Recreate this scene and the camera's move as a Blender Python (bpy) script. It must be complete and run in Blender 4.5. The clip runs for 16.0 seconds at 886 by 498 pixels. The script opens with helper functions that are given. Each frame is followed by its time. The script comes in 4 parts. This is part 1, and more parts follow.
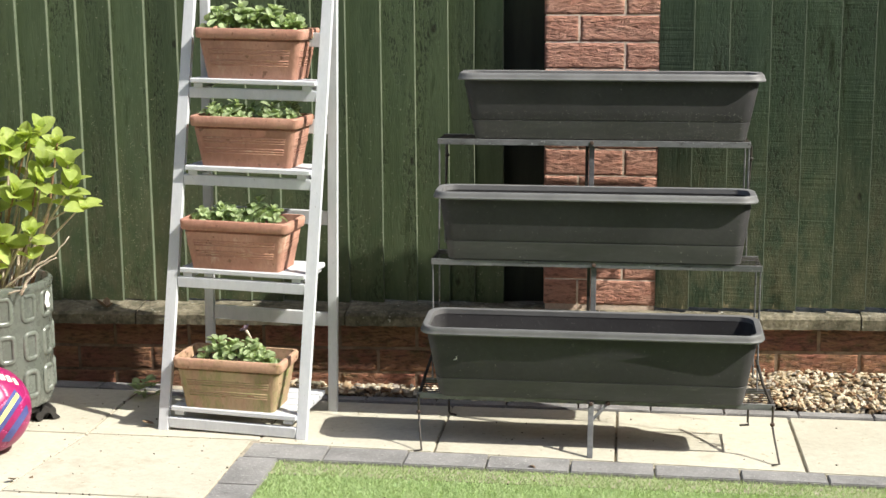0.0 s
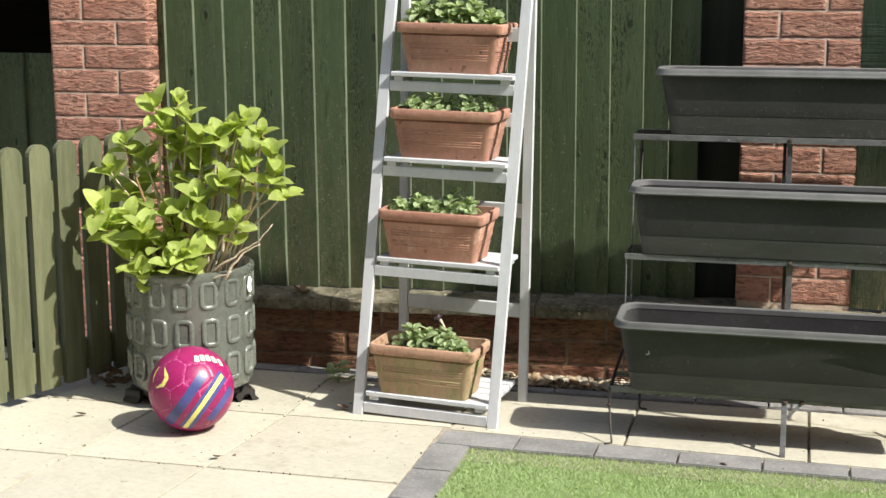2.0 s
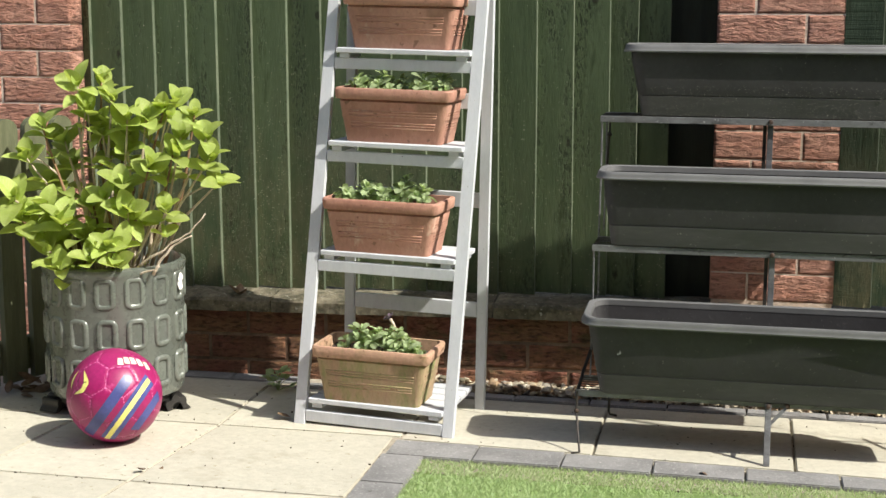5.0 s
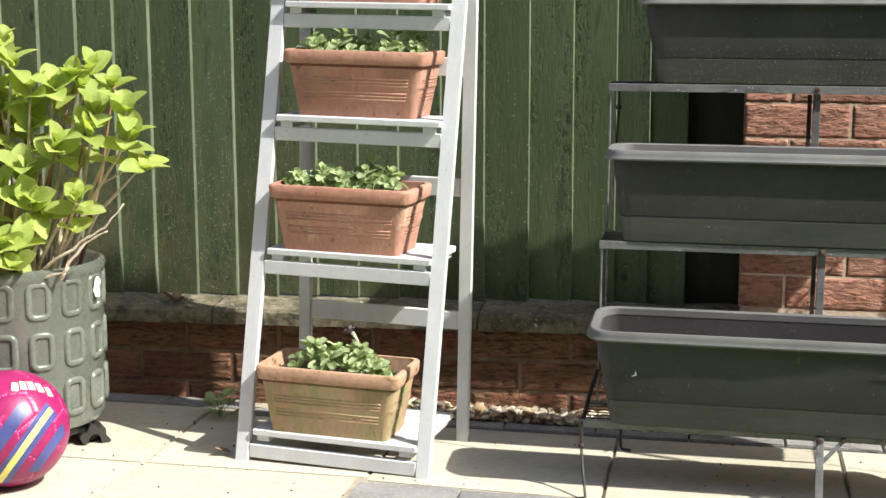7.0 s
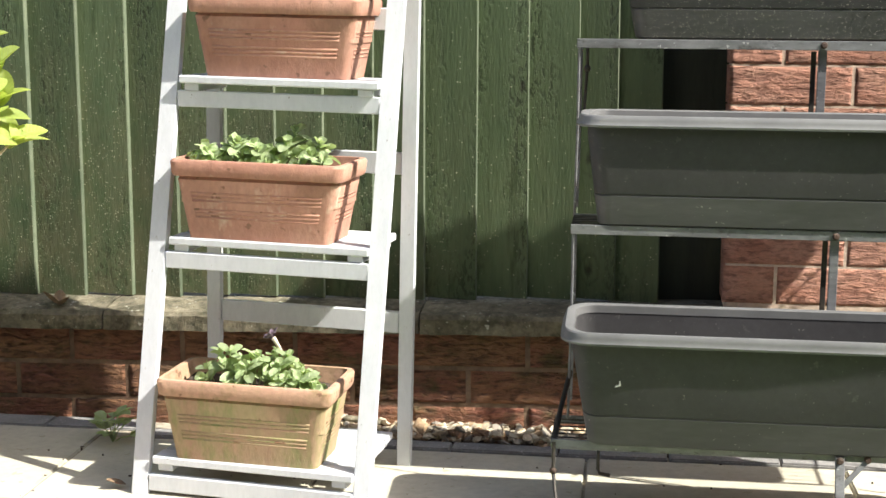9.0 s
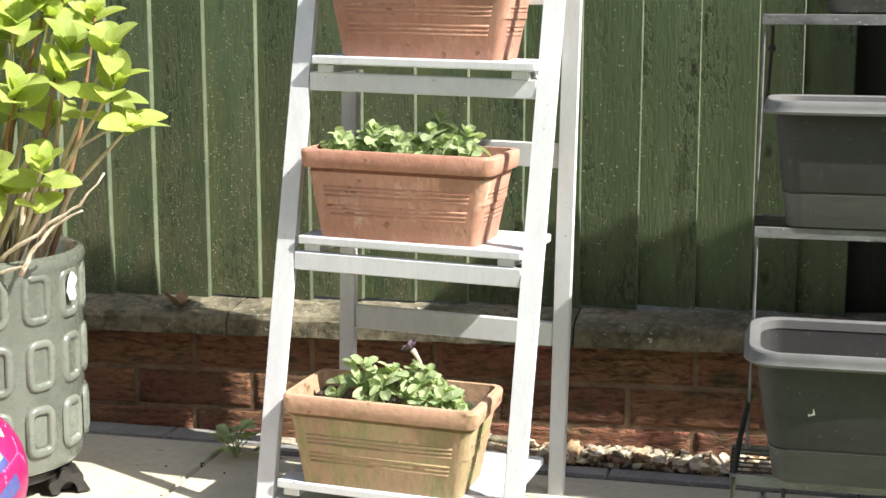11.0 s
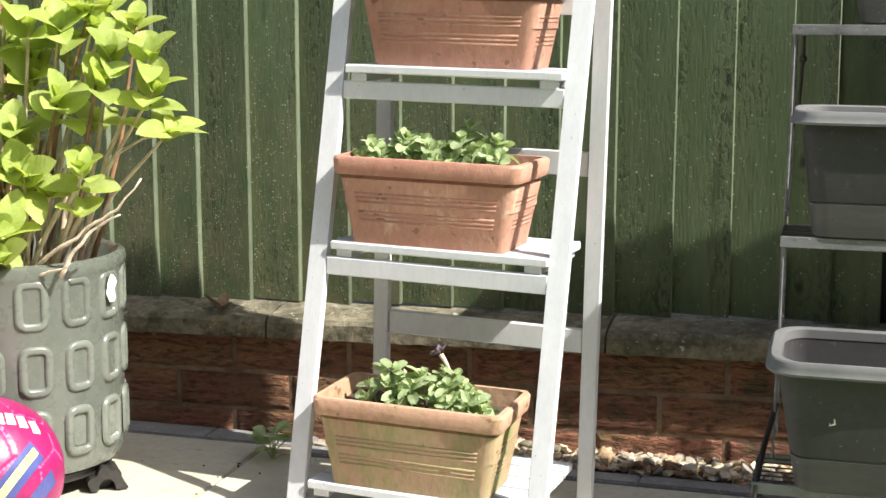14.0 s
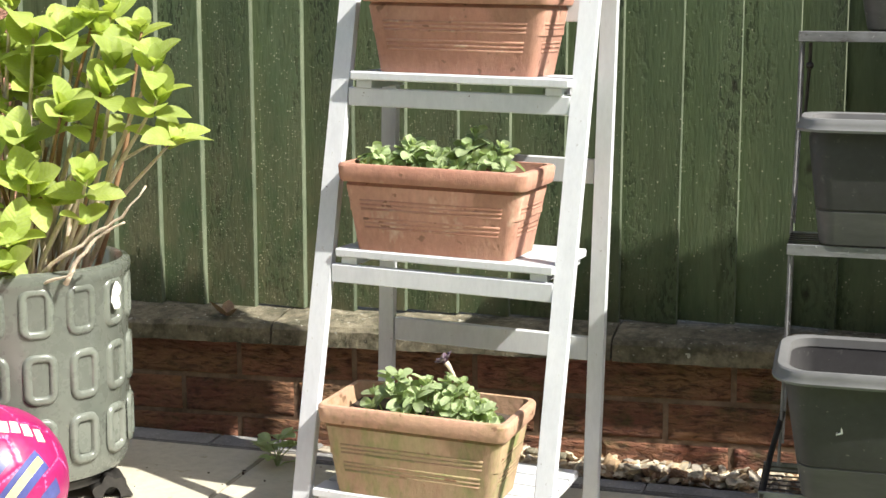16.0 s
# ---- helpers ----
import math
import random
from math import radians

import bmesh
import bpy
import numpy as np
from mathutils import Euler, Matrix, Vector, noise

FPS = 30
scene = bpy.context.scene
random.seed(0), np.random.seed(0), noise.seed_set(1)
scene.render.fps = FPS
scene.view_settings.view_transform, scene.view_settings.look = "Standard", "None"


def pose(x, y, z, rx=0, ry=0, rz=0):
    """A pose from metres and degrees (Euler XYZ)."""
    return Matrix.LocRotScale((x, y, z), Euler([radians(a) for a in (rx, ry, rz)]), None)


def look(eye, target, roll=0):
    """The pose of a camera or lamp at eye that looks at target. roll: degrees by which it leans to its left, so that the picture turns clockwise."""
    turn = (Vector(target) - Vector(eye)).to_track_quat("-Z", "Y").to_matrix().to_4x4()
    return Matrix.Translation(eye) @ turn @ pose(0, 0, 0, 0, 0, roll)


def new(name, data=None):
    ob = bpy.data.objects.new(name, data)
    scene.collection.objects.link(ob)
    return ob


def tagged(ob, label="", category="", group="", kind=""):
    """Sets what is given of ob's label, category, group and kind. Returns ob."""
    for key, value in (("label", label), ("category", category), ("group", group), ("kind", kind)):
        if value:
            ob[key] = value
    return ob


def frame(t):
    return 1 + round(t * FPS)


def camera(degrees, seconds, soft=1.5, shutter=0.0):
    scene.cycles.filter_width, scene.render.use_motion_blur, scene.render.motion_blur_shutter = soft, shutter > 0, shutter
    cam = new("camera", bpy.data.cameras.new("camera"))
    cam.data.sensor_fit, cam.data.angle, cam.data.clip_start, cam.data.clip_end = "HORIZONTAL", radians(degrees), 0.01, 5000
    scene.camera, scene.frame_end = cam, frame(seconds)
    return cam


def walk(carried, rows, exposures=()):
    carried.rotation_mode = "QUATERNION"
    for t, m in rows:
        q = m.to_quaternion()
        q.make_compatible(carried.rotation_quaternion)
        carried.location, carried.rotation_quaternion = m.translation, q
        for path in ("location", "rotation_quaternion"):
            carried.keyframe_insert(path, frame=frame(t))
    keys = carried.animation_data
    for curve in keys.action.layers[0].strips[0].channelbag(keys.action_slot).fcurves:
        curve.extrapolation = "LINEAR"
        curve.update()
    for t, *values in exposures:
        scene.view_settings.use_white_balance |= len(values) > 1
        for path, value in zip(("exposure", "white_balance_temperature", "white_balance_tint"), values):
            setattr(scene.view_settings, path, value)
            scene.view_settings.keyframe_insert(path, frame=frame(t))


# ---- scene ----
cam = camera(34.0, 16.0)
PATH = [
    (0, (1.607, -4.002, 1.173), (1.354, -2.052, 0.808), -0.08),
    (0.5, (1.568, -4.015, 1.156), (1.314, -2.064, 0.801), 0.00),
    (1, (1.566, -4.019, 1.164), (1.252, -2.076, 0.803), -0.03),
    (1.5, (1.545, -4.044, 1.181), (1.154, -2.118, 0.81), -0.04),
    (2, (1.542, -4.058, 1.186), (1.065, -2.152, 0.809), -0.06),
    (2.5, (1.551, -4.059, 1.162), (1.059, -2.155, 0.795), 0.18),
    (3, (1.619, -4.03, 1.164), (1.141, -2.124, 0.793), 0.04),
    (3.5, (1.582, -4.049, 1.148), (1.147, -2.132, 0.783), 0.09),
    (6, (1.41, -3.417, 0.958), (1.011, -1.485, 0.627), 0.29),
    (6.5, (1.398, -3.265, 0.927), (1.001, -1.333, 0.597), 0.18),
    (7, (1.345, -3.127, 0.912), (0.96, -1.193, 0.58), 0.22),
    (7.5, (1.297, -3.01, 0.902), (0.917, -1.076, 0.568), 0.21),
    (8, (1.235, -2.903, 0.866), (0.939, -0.952, 0.536), 0.44),
    (8.5, (1.207, -2.791, 0.833), (0.961, -0.833, 0.509), 0.44),
    (9, (1.186, -2.678, 0.802), (0.939, -0.72, 0.478), 0.48),
    (9.5, (1.133, -2.587, 0.792), (0.872, -0.631, 0.467), 0.43),
    (10, (1.111, -2.461, 0.771), (0.761, -0.519, 0.446), 0.19),
    (10.2, (1.104, -2.422, 0.769), (0.715, -0.488, 0.439), 0.15),
    (12.3, (1.12, -2.404, 0.756), (0.684, -0.479, 0.433), 0.48),
    (12.5, (1.133, -2.399, 0.758), (0.695, -0.475, 0.434), 0.51),
    (13, (1.157, -2.404, 0.765), (0.684, -0.487, 0.443), 0.40),
    (13.5, (1.172, -2.413, 0.771), (0.648, -0.51, 0.451), 0.45),
    (14, (1.175, -2.426, 0.77), (0.654, -0.522, 0.449), 0.43),
    (14.5, (1.166, -2.425, 0.767), (0.638, -0.523, 0.446), 0.40),
    (15, (1.157, -2.429, 0.773), (0.631, -0.526, 0.454), 0.40),
    (15.5, (1.159, -2.422, 0.766), (0.635, -0.517, 0.454), 0.43),
    (16, (1.173, -2.419, 0.778), (0.645, -0.517, 0.459), 0.39),
]
walk(cam, [(t, look(eye, target, roll)) for t, eye, target, roll in PATH],
     exposures=((0.0, 0.88), (1.0, 0.87), (1.5, 0.79), (2.5, 0.69), (3.5, 0.65), (6.0, 0.8), (9.0, 1.36), (12.5, 1.32), (14.5, 1.23), (16.0, 1.22)))

# ---- world, sun, exposure ----
SUN = Vector((0.9, -0.275, 1.0)).normalized()
world = bpy.data.worlds.new("sky")
scene.world = world
world.use_nodes = True
wn = world.node_tree.nodes
sky = wn.new("ShaderNodeTexSky")
sky.sky_type = "NISHITA"
sky.sun_disc = False
sky.dust_density, sky.ozone_density = 2.0, 0.5
sky.sun_elevation = math.asin(SUN.z)
sky.sun_rotation = math.atan2(SUN.x, SUN.y)
world.node_tree.links.new(sky.outputs[0], wn["Background"].inputs[0])
wn["Background"].inputs[1].default_value = 0.116
lamp = bpy.data.lights.new("sun", "SUN")
lamp.energy, lamp.angle, lamp.color = 4.5, radians(0.6), (1.0, 0.96, 0.86)
new("sun", lamp).matrix_world = look((6, -4, 7), (6 - SUN.x, -4 - SUN.y, 7 - SUN.z))


# ---- small builders ----
def material(name, c1, c2, scale=6.0, rough=0.7, bump=0.2, bscale=80.0, metal=0.0, stretch=(1, 1, 1), c3=None, spots=0.0, sscale=30.0,
             vary=0.15, gloss=0.0, fleck=None, fscale=140.0, famount=0.0, bdist=0.004, depth=0.14, worn=None, knots=False, bark=None, darkened=0.6, splash=None, sawn=0.0):
    """Two tones by a broad noise, a third by fine spots, fine relief, and a change of tone from piece to piece."""
    m = bpy.data.materials.new(name)
    m.use_nodes = True
    n, l = m.node_tree.nodes, m.node_tree.links
    b = n["Principled BSDF"]
    tc, oi = n.new("ShaderNodeTexCoord"), n.new("ShaderNodeObjectInfo")
    off = n.new("ShaderNodeVectorMath")
    off.operation = "SCALE"
    off.inputs[0].default_value = (37.0, 17.0, 53.0)
    l.new(oi.outputs["Random"], off.inputs["Scale"])
    add = n.new("ShaderNodeVectorMath")
    l.new(tc.outputs["Object"], add.inputs[0])
    l.new(off.outputs[0], add.inputs[1])
    mp = n.new("ShaderNodeMapping")
    mp.inputs["Scale"].default_value = stretch
    l.new(add.outputs[0], mp.inputs[0])

    def noise_tex(s, detail=5.0, r=0.6):
        t = n.new("ShaderNodeTexNoise")
        t.inputs["Scale"].default_value, t.inputs["Detail"].default_value, t.inputs["Roughness"].default_value = s, detail, r
        l.new(mp.outputs[0], t.inputs["Vector"])
        return t.outputs["Fac"]

    def ramp(src, lo, hi):
        r = n.new("ShaderNodeMapRange")
        r.inputs["From Min"].default_value, r.inputs["From Max"].default_value = lo, hi
        l.new(src, r.inputs["Value"])
        return r.outputs[0]

    def mix(f, a, c):
        x = n.new("ShaderNodeMix")
        x.data_type = "RGBA"
        for v, k in ((f, 0), (a, 6), (c, 7)):
            if isinstance(v, tuple):
                x.inputs[k].default_value = (*v, 1)
            else:
                l.new(v, x.inputs[k])
        return x.outputs[2]

    col = mix(ramp(noise_tex(scale), 0.35, 0.65), c1, c2)
    fine = noise_tex(bscale, 6.0, 0.65)
    if c3:
        col = mix(ramp(noise_tex(sscale, 4.0, 0.7), 0.62 - spots, 0.72 - spots * 0.5), col, c3)
    if fleck:
        t = n.new("ShaderNodeTexNoise")
        t.inputs["Scale"].default_value, t.inputs["Detail"].default_value = fscale, 3.0
        l.new(add.outputs[0], t.inputs["Vector"])
        col = mix(ramp(t.outputs["Fac"], 0.70 - famount, 0.74 - famount), col, fleck)
    height = fine

    def calc(op, *values):
        k = n.new("ShaderNodeMath")
        k.operation = op
        for i, v in enumerate(values):
            if isinstance(v, (int, float)):
                k.inputs[i].default_value = v
            else:
                l.new(v, k.inputs[i])
        return k.outputs[0]

    def stretched(sc, detail=3.0, r=0.6, twist=0.0):
        st, t = n.new("ShaderNodeMapping"), n.new("ShaderNodeTexNoise")
        st.inputs["Scale"].default_value = sc
        t.inputs["Scale"].default_value, t.inputs["Detail"].default_value, t.inputs["Roughness"].default_value, t.inputs["Distortion"].default_value = 1.0, detail, r, twist
        l.new(add.outputs[0], st.inputs[0])
        l.new(st.outputs[0], t.inputs["Vector"])
        return t.outputs["Fac"]

    if bark:
        # rock-faced clay: wavy ridges, clefts darkened in colour for their shade and grime
        rid = stretched((40, 40, 125), 5.0, 0.62, 0.35)
        cleft = ramp(rid, 0.33, 0.5)
        col = mix(calc("MULTIPLY_ADD", cleft, darkened, 1 - darkened), bark, col)
        height = calc("ADD", calc("MULTIPLY", cleft, 0.9), calc("MULTIPLY_ADD", rid, 2.6, calc("MULTIPLY", fine, 0.3)))
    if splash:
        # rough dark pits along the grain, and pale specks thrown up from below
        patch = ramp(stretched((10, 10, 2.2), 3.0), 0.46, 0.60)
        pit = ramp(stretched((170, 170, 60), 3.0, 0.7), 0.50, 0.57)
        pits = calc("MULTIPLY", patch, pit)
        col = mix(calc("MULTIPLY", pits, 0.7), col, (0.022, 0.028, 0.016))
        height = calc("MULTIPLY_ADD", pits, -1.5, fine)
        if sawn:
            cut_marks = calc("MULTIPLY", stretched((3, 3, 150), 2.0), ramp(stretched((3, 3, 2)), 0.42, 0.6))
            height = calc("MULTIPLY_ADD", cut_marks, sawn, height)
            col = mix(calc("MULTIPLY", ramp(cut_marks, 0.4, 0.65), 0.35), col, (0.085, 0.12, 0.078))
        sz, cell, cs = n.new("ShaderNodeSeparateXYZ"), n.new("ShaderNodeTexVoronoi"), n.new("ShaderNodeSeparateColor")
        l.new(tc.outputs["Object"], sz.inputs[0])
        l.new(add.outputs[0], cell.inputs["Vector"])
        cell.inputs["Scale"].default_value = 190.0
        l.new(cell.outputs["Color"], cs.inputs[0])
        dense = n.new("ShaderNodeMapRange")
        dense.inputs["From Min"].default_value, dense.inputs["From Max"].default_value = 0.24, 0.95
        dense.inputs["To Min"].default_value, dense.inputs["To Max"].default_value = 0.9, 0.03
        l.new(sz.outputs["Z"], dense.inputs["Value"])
        # dried splashes and brightness painted in: both thickest low down, towards the pot
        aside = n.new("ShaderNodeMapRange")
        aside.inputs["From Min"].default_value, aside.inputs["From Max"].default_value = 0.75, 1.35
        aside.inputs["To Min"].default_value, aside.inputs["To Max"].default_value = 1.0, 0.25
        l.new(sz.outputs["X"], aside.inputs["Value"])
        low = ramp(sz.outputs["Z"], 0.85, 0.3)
        dirt_and_light = calc("MULTIPLY", calc("MULTIPLY", low, aside.outputs[0]), ramp(stretched((18, 18, 9), 5.0, 0.7), 0.38, 0.62))
        col = mix(calc("MULTIPLY", dirt_and_light, 0.8), col, (0.165, 0.155, 0.092))
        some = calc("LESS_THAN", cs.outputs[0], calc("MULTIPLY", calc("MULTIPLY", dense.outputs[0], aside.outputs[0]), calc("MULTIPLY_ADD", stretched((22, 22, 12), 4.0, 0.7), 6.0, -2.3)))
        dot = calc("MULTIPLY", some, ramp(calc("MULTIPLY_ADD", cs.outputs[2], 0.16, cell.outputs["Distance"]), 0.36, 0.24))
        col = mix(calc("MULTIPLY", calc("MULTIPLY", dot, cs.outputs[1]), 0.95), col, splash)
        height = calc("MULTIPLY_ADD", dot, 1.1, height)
    if knots:
        vo, sp, cb, pick = n.new("ShaderNodeTexVoronoi"), n.new("ShaderNodeSeparateXYZ"), n.new("ShaderNodeCombineXYZ"), n.new("ShaderNodeSeparateColor")
        vo.voronoi_dimensions = "2D"
        l.new(add.outputs[0], sp.inputs[0])
        l.new(sp.outputs[0], cb.inputs[0])
        l.new(calc("MULTIPLY", sp.outputs[2], 0.6), cb.inputs[1])
        l.new(cb.outputs[0], vo.inputs["Vector"])
        vo.inputs["Scale"].default_value = 7.5
        l.new(vo.outputs["Color"], pick.inputs[0])
        few = calc("LESS_THAN", pick.outputs[0], 0.16)
        wavy = calc("MULTIPLY_ADD", stretched((60, 60, 40), 2.0), 0.12, vo.outputs["Distance"])
        col = mix(calc("MULTIPLY", few, calc("MULTIPLY", ramp(calc("ABSOLUTE", calc("SUBTRACT", wavy, 0.19)), 0.03, 0.0), 0.25)), col, (0.022, 0.028, 0.016))
        col = mix(calc("MULTIPLY", few, calc("MULTIPLY", ramp(wavy, 0.13, 0.09), 0.8)), col, (0.022, 0.022, 0.013))
    if worn:
        sep, tall = n.new("ShaderNodeSeparateXYZ"), n.new("ShaderNodeMath")
        l.new(tc.outputs["Object"], sep.inputs[0])
        tall.operation = "MULTIPLY_ADD"
        tall.inputs[1].default_value, tall.inputs[2].default_value = 0.26, 0.125
        l.new(noise_tex(9.0, 5.0, 0.7), tall.inputs[0])
        less = n.new("ShaderNodeMath")
        less.operation = "SUBTRACT"
        l.new(tall.outputs[0], less.inputs[0])
        l.new(sep.outputs["Z"], less.inputs[1])
        col = mix(ramp(less.outputs[0], -0.004, 0.012), col, worn)
    hsv = n.new("ShaderNodeHueSaturation")
    l.new(col, hsv.inputs["Color"])
    val = n.new("ShaderNodeMapRange")
    val.inputs["To Min"].default_value, val.inputs["To Max"].default_value = 1 - vary, 1 + vary
    l.new(oi.outputs["Random"], val.inputs["Value"])
    grain = n.new("ShaderNodeMath")
    grain.operation = "MULTIPLY"
    gr = n.new("ShaderNodeMapRange")
    gr.inputs["From Min"].default_value, gr.inputs["From Max"].default_value = 0.3, 0.7
    gr.inputs["To Min"].default_value, gr.inputs["To Max"].default_value = 1 - depth, 1 + depth
    l.new(fine, gr.inputs["Value"])
    l.new(val.outputs[0], grain.inputs[0])
    l.new(gr.outputs[0], grain.inputs[1])
    l.new(grain.outputs[0], hsv.inputs["Value"])
    l.new(hsv.outputs[0], b.inputs["Base Color"])
    rr = n.new("ShaderNodeMapRange")
    rr.inputs["To Min"].default_value, rr.inputs["To Max"].default_value = max(0.03, rough - 0.12), min(1.0, rough + 0.12)
    l.new(fine, rr.inputs["Value"])
    l.new(rr.outputs[0], b.inputs["Roughness"])
    b.inputs["Metallic"].default_value = metal
    b.inputs["Coat Weight"].default_value = gloss
    b.inputs["Coat Roughness"].default_value = 0.12
    if bump:
        bp = n.new("ShaderNodeBump")
        bp.inputs["Strength"].default_value, bp.inputs["Distance"].default_value = bump, bdist
        l.new(height, bp.inputs["Height"])
        l.new(bp.outputs[0], b.inputs["Normal"])
    return m


def leafy(name, c1, c2, glow, veins=0.0):
    """A leaf that lets some of the sun through."""
    m = material(name, c1, c2, 30, 0.6, 0.25, 160, vary=0.3)
    n, l = m.node_tree.nodes, m.node_tree.links
    if veins:
        def calc(op, *values):
            k = n.new("ShaderNodeMath")
            k.operation = op
            for i, v in enumerate(values):
                if isinstance(v, (int, float)):
                    k.inputs[i].default_value = v
                else:
                    l.new(v, k.inputs[i])
            return k.outputs[0]
        tc, sep = n.new("ShaderNodeTexCoord"), n.new("ShaderNodeSeparateXYZ")
        l.new(tc.outputs["Object"], sep.inputs[0])
        ax = calc("ABSOLUTE", sep.outputs["X"])
        wave = calc("PINGPONG", calc("SUBTRACT", sep.outputs["Y"], calc("MULTIPLY", ax, 0.85)), veins / 2)
        side = calc("SMOOTH_MIN", calc("DIVIDE", wave, veins / 2), calc("MULTIPLY", ax, 260.0), 0.1)
        hsv = next(k for k in n if k.bl_idname == "ShaderNodeHueSaturation")
        lift = n.new("ShaderNodeMapRange")
        lift.inputs["From Min"].default_value, lift.inputs["From Max"].default_value = 0.0, 0.35
        lift.inputs["To Min"].default_value, lift.inputs["To Max"].default_value = 0.82, 1.0
        l.new(side, lift.inputs["Value"])
        l.new(lift.outputs[0], hsv.inputs["Saturation"])
        bp = next(k for k in n if k.bl_idname == "ShaderNodeBump")
        bp.inputs["Strength"].default_value, bp.inputs["Distance"].default_value = 0.3, 0.0014
        l.new(side, bp.inputs["Height"])
    tr, mx = n.new("ShaderNodeBsdfTranslucent"), n.new("ShaderNodeMixShader")
    tr.inputs[0].default_value = (*glow, 1)
    mx.inputs[0].default_value = 0.42
    l.new(n["Principled BSDF"].outputs[0], mx.inputs[1])
    l.new(tr.outputs[0], mx.inputs[2])
    l.new(mx.outputs[0], n["Material Output"].inputs[0])
    return m


def box(bm, x0, x1, y0, y1, z0, z1, bevel=0.0, m=None):
    v = [bm.verts.new(p) for p in ((x0, y0, z0), (x1, y0, z0), (x1, y1, z0), (x0, y1, z0), (x0, y0, z1), (x1, y0, z1), (x1, y1, z1), (x0, y1, z1))]
    f = [bm.faces.new([v[i] for i in q]) for q in ((3, 2, 1, 0), (4, 5, 6, 7), (0, 1, 5, 4), (1, 2, 6, 5), (2, 3, 7, 6), (3, 0, 4, 7))]
    if bevel:
        out = bmesh.ops.bevel(bm, geom=list({e for q in f for e in q.edges}), offset=bevel, segments=1, affect="EDGES")
        v = list({w for q in out["faces"] for w in q.verts} | {w for w in v if w.is_valid})
    if m:
        bmesh.ops.transform(bm, matrix=m, verts=[w for w in v if w.is_valid])
    return bm


def tube(bm, pts, radii, n=8):
    """A round bar along points, with a radius for each or for all."""
    pts = [Vector(p) for p in pts]
    radii = radii if isinstance(radii, (list, tuple)) else [radii] * len(pts)
    rings, side = [], None
    for i, p in enumerate(pts):
        d = (pts[min(i + 1, len(pts) - 1)] - pts[max(i - 1, 0)]).normalized()
        side = d.orthogonal().normalized() if side is None else (side - d * side.dot(d)).normalized()
        other = d.cross(side)
        rings.append([bm.verts.new(p + radii[i] * (math.cos(a) * side + math.sin(a) * other)) for a in (2 * math.pi * k / n for k in range(n))])
    for a, b in zip(rings, rings[1:]):
        for k in range(n):
            bm.faces.new((a[k], a[(k + 1) % n], b[(k + 1) % n], b[k]))
    bm.faces.new(rings[0][::-1])
    bm.faces.new(rings[-1])
    return bm


def lathe(bm, profile, n=48, z0=0.0):
    rings = [[bm.verts.new((r * math.cos(2 * math.pi * k / n), r * math.sin(2 * math.pi * k / n), z + z0)) for k in range(n)] for r, z in profile]
    for a, b in zip(rings, rings[1:]):
        for k in range(n):
            bm.faces.new((a[k], a[(k + 1) % n], b[(k + 1) % n], b[k]))
    bm.faces.new(rings[0][::-1])
    bm.faces.new(rings[-1])
    return bm


def mesh_of(name, bm, mat, smooth=False):
    bmesh.ops.recalc_face_normals(bm, faces=bm.faces[:])
    me = bpy.data.meshes.new(name)
    bm.to_mesh(me)
    bm.free()
    me.materials.append(mat)
    if smooth:
        for p in me.polygons:
            p.use_smooth = True
    return me


def part(name, bm, mat, parent=None, label="", smooth=False, m=None):
    ob = new(name, bm if isinstance(bm, bpy.types.Mesh) else mesh_of(name, bm, mat, smooth))
    if parent:
        ob.parent = parent
    if m:
        ob.matrix_basis = m
    return tagged(ob, label)


def thing(name, m, label, category, group=""):
    ob = new(name)
    ob.empty_display_size = 0.1
    ob.matrix_basis = m
    return tagged(ob, label, category, group)


def sharp(ob, deg=35):
    """Smooth shading but for edges sharper than that."""
    ob.data.shade_smooth()
    ob.data.set_sharp_from_angle(angle=radians(deg))
    return ob


def rough_up(bm, amount, scale, axis=None):
    for v in bm.verts:
        d = noise.noise_vector(v.co * scale) * amount
        v.co += d if axis is None else Vector([d[i] if i in axis else 0 for i in range(3)])
    return bm


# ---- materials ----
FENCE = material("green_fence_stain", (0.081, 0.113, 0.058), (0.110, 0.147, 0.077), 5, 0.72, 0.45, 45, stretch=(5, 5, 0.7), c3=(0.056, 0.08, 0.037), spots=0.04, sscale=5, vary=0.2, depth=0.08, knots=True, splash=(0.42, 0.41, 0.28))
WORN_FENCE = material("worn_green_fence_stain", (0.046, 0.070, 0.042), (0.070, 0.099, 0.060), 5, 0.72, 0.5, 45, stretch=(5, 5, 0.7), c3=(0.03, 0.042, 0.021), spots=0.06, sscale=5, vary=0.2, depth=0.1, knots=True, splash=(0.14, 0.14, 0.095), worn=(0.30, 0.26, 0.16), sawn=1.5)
for m in (FENCE, WORN_FENCE):
    m.node_tree.nodes["Principled BSDF"].inputs["Specular IOR Level"].default_value = 0.2
BOARD_EDGE = material("pale_board_edge", (0.082, 0.108, 0.066), (0.13, 0.152, 0.098), 14, 0.8, 0.3, 90)
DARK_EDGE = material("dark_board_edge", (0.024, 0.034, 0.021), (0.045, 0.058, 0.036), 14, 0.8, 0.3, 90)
GATE = material("green_gate_stain", (0.088, 0.096, 0.048), (0.138, 0.145, 0.08), 6, 0.75, 0.4, 60, stretch=(7, 7, 0.7), c3=(0.14, 0.16, 0.085), spots=0.02, sscale=20, vary=0.15)
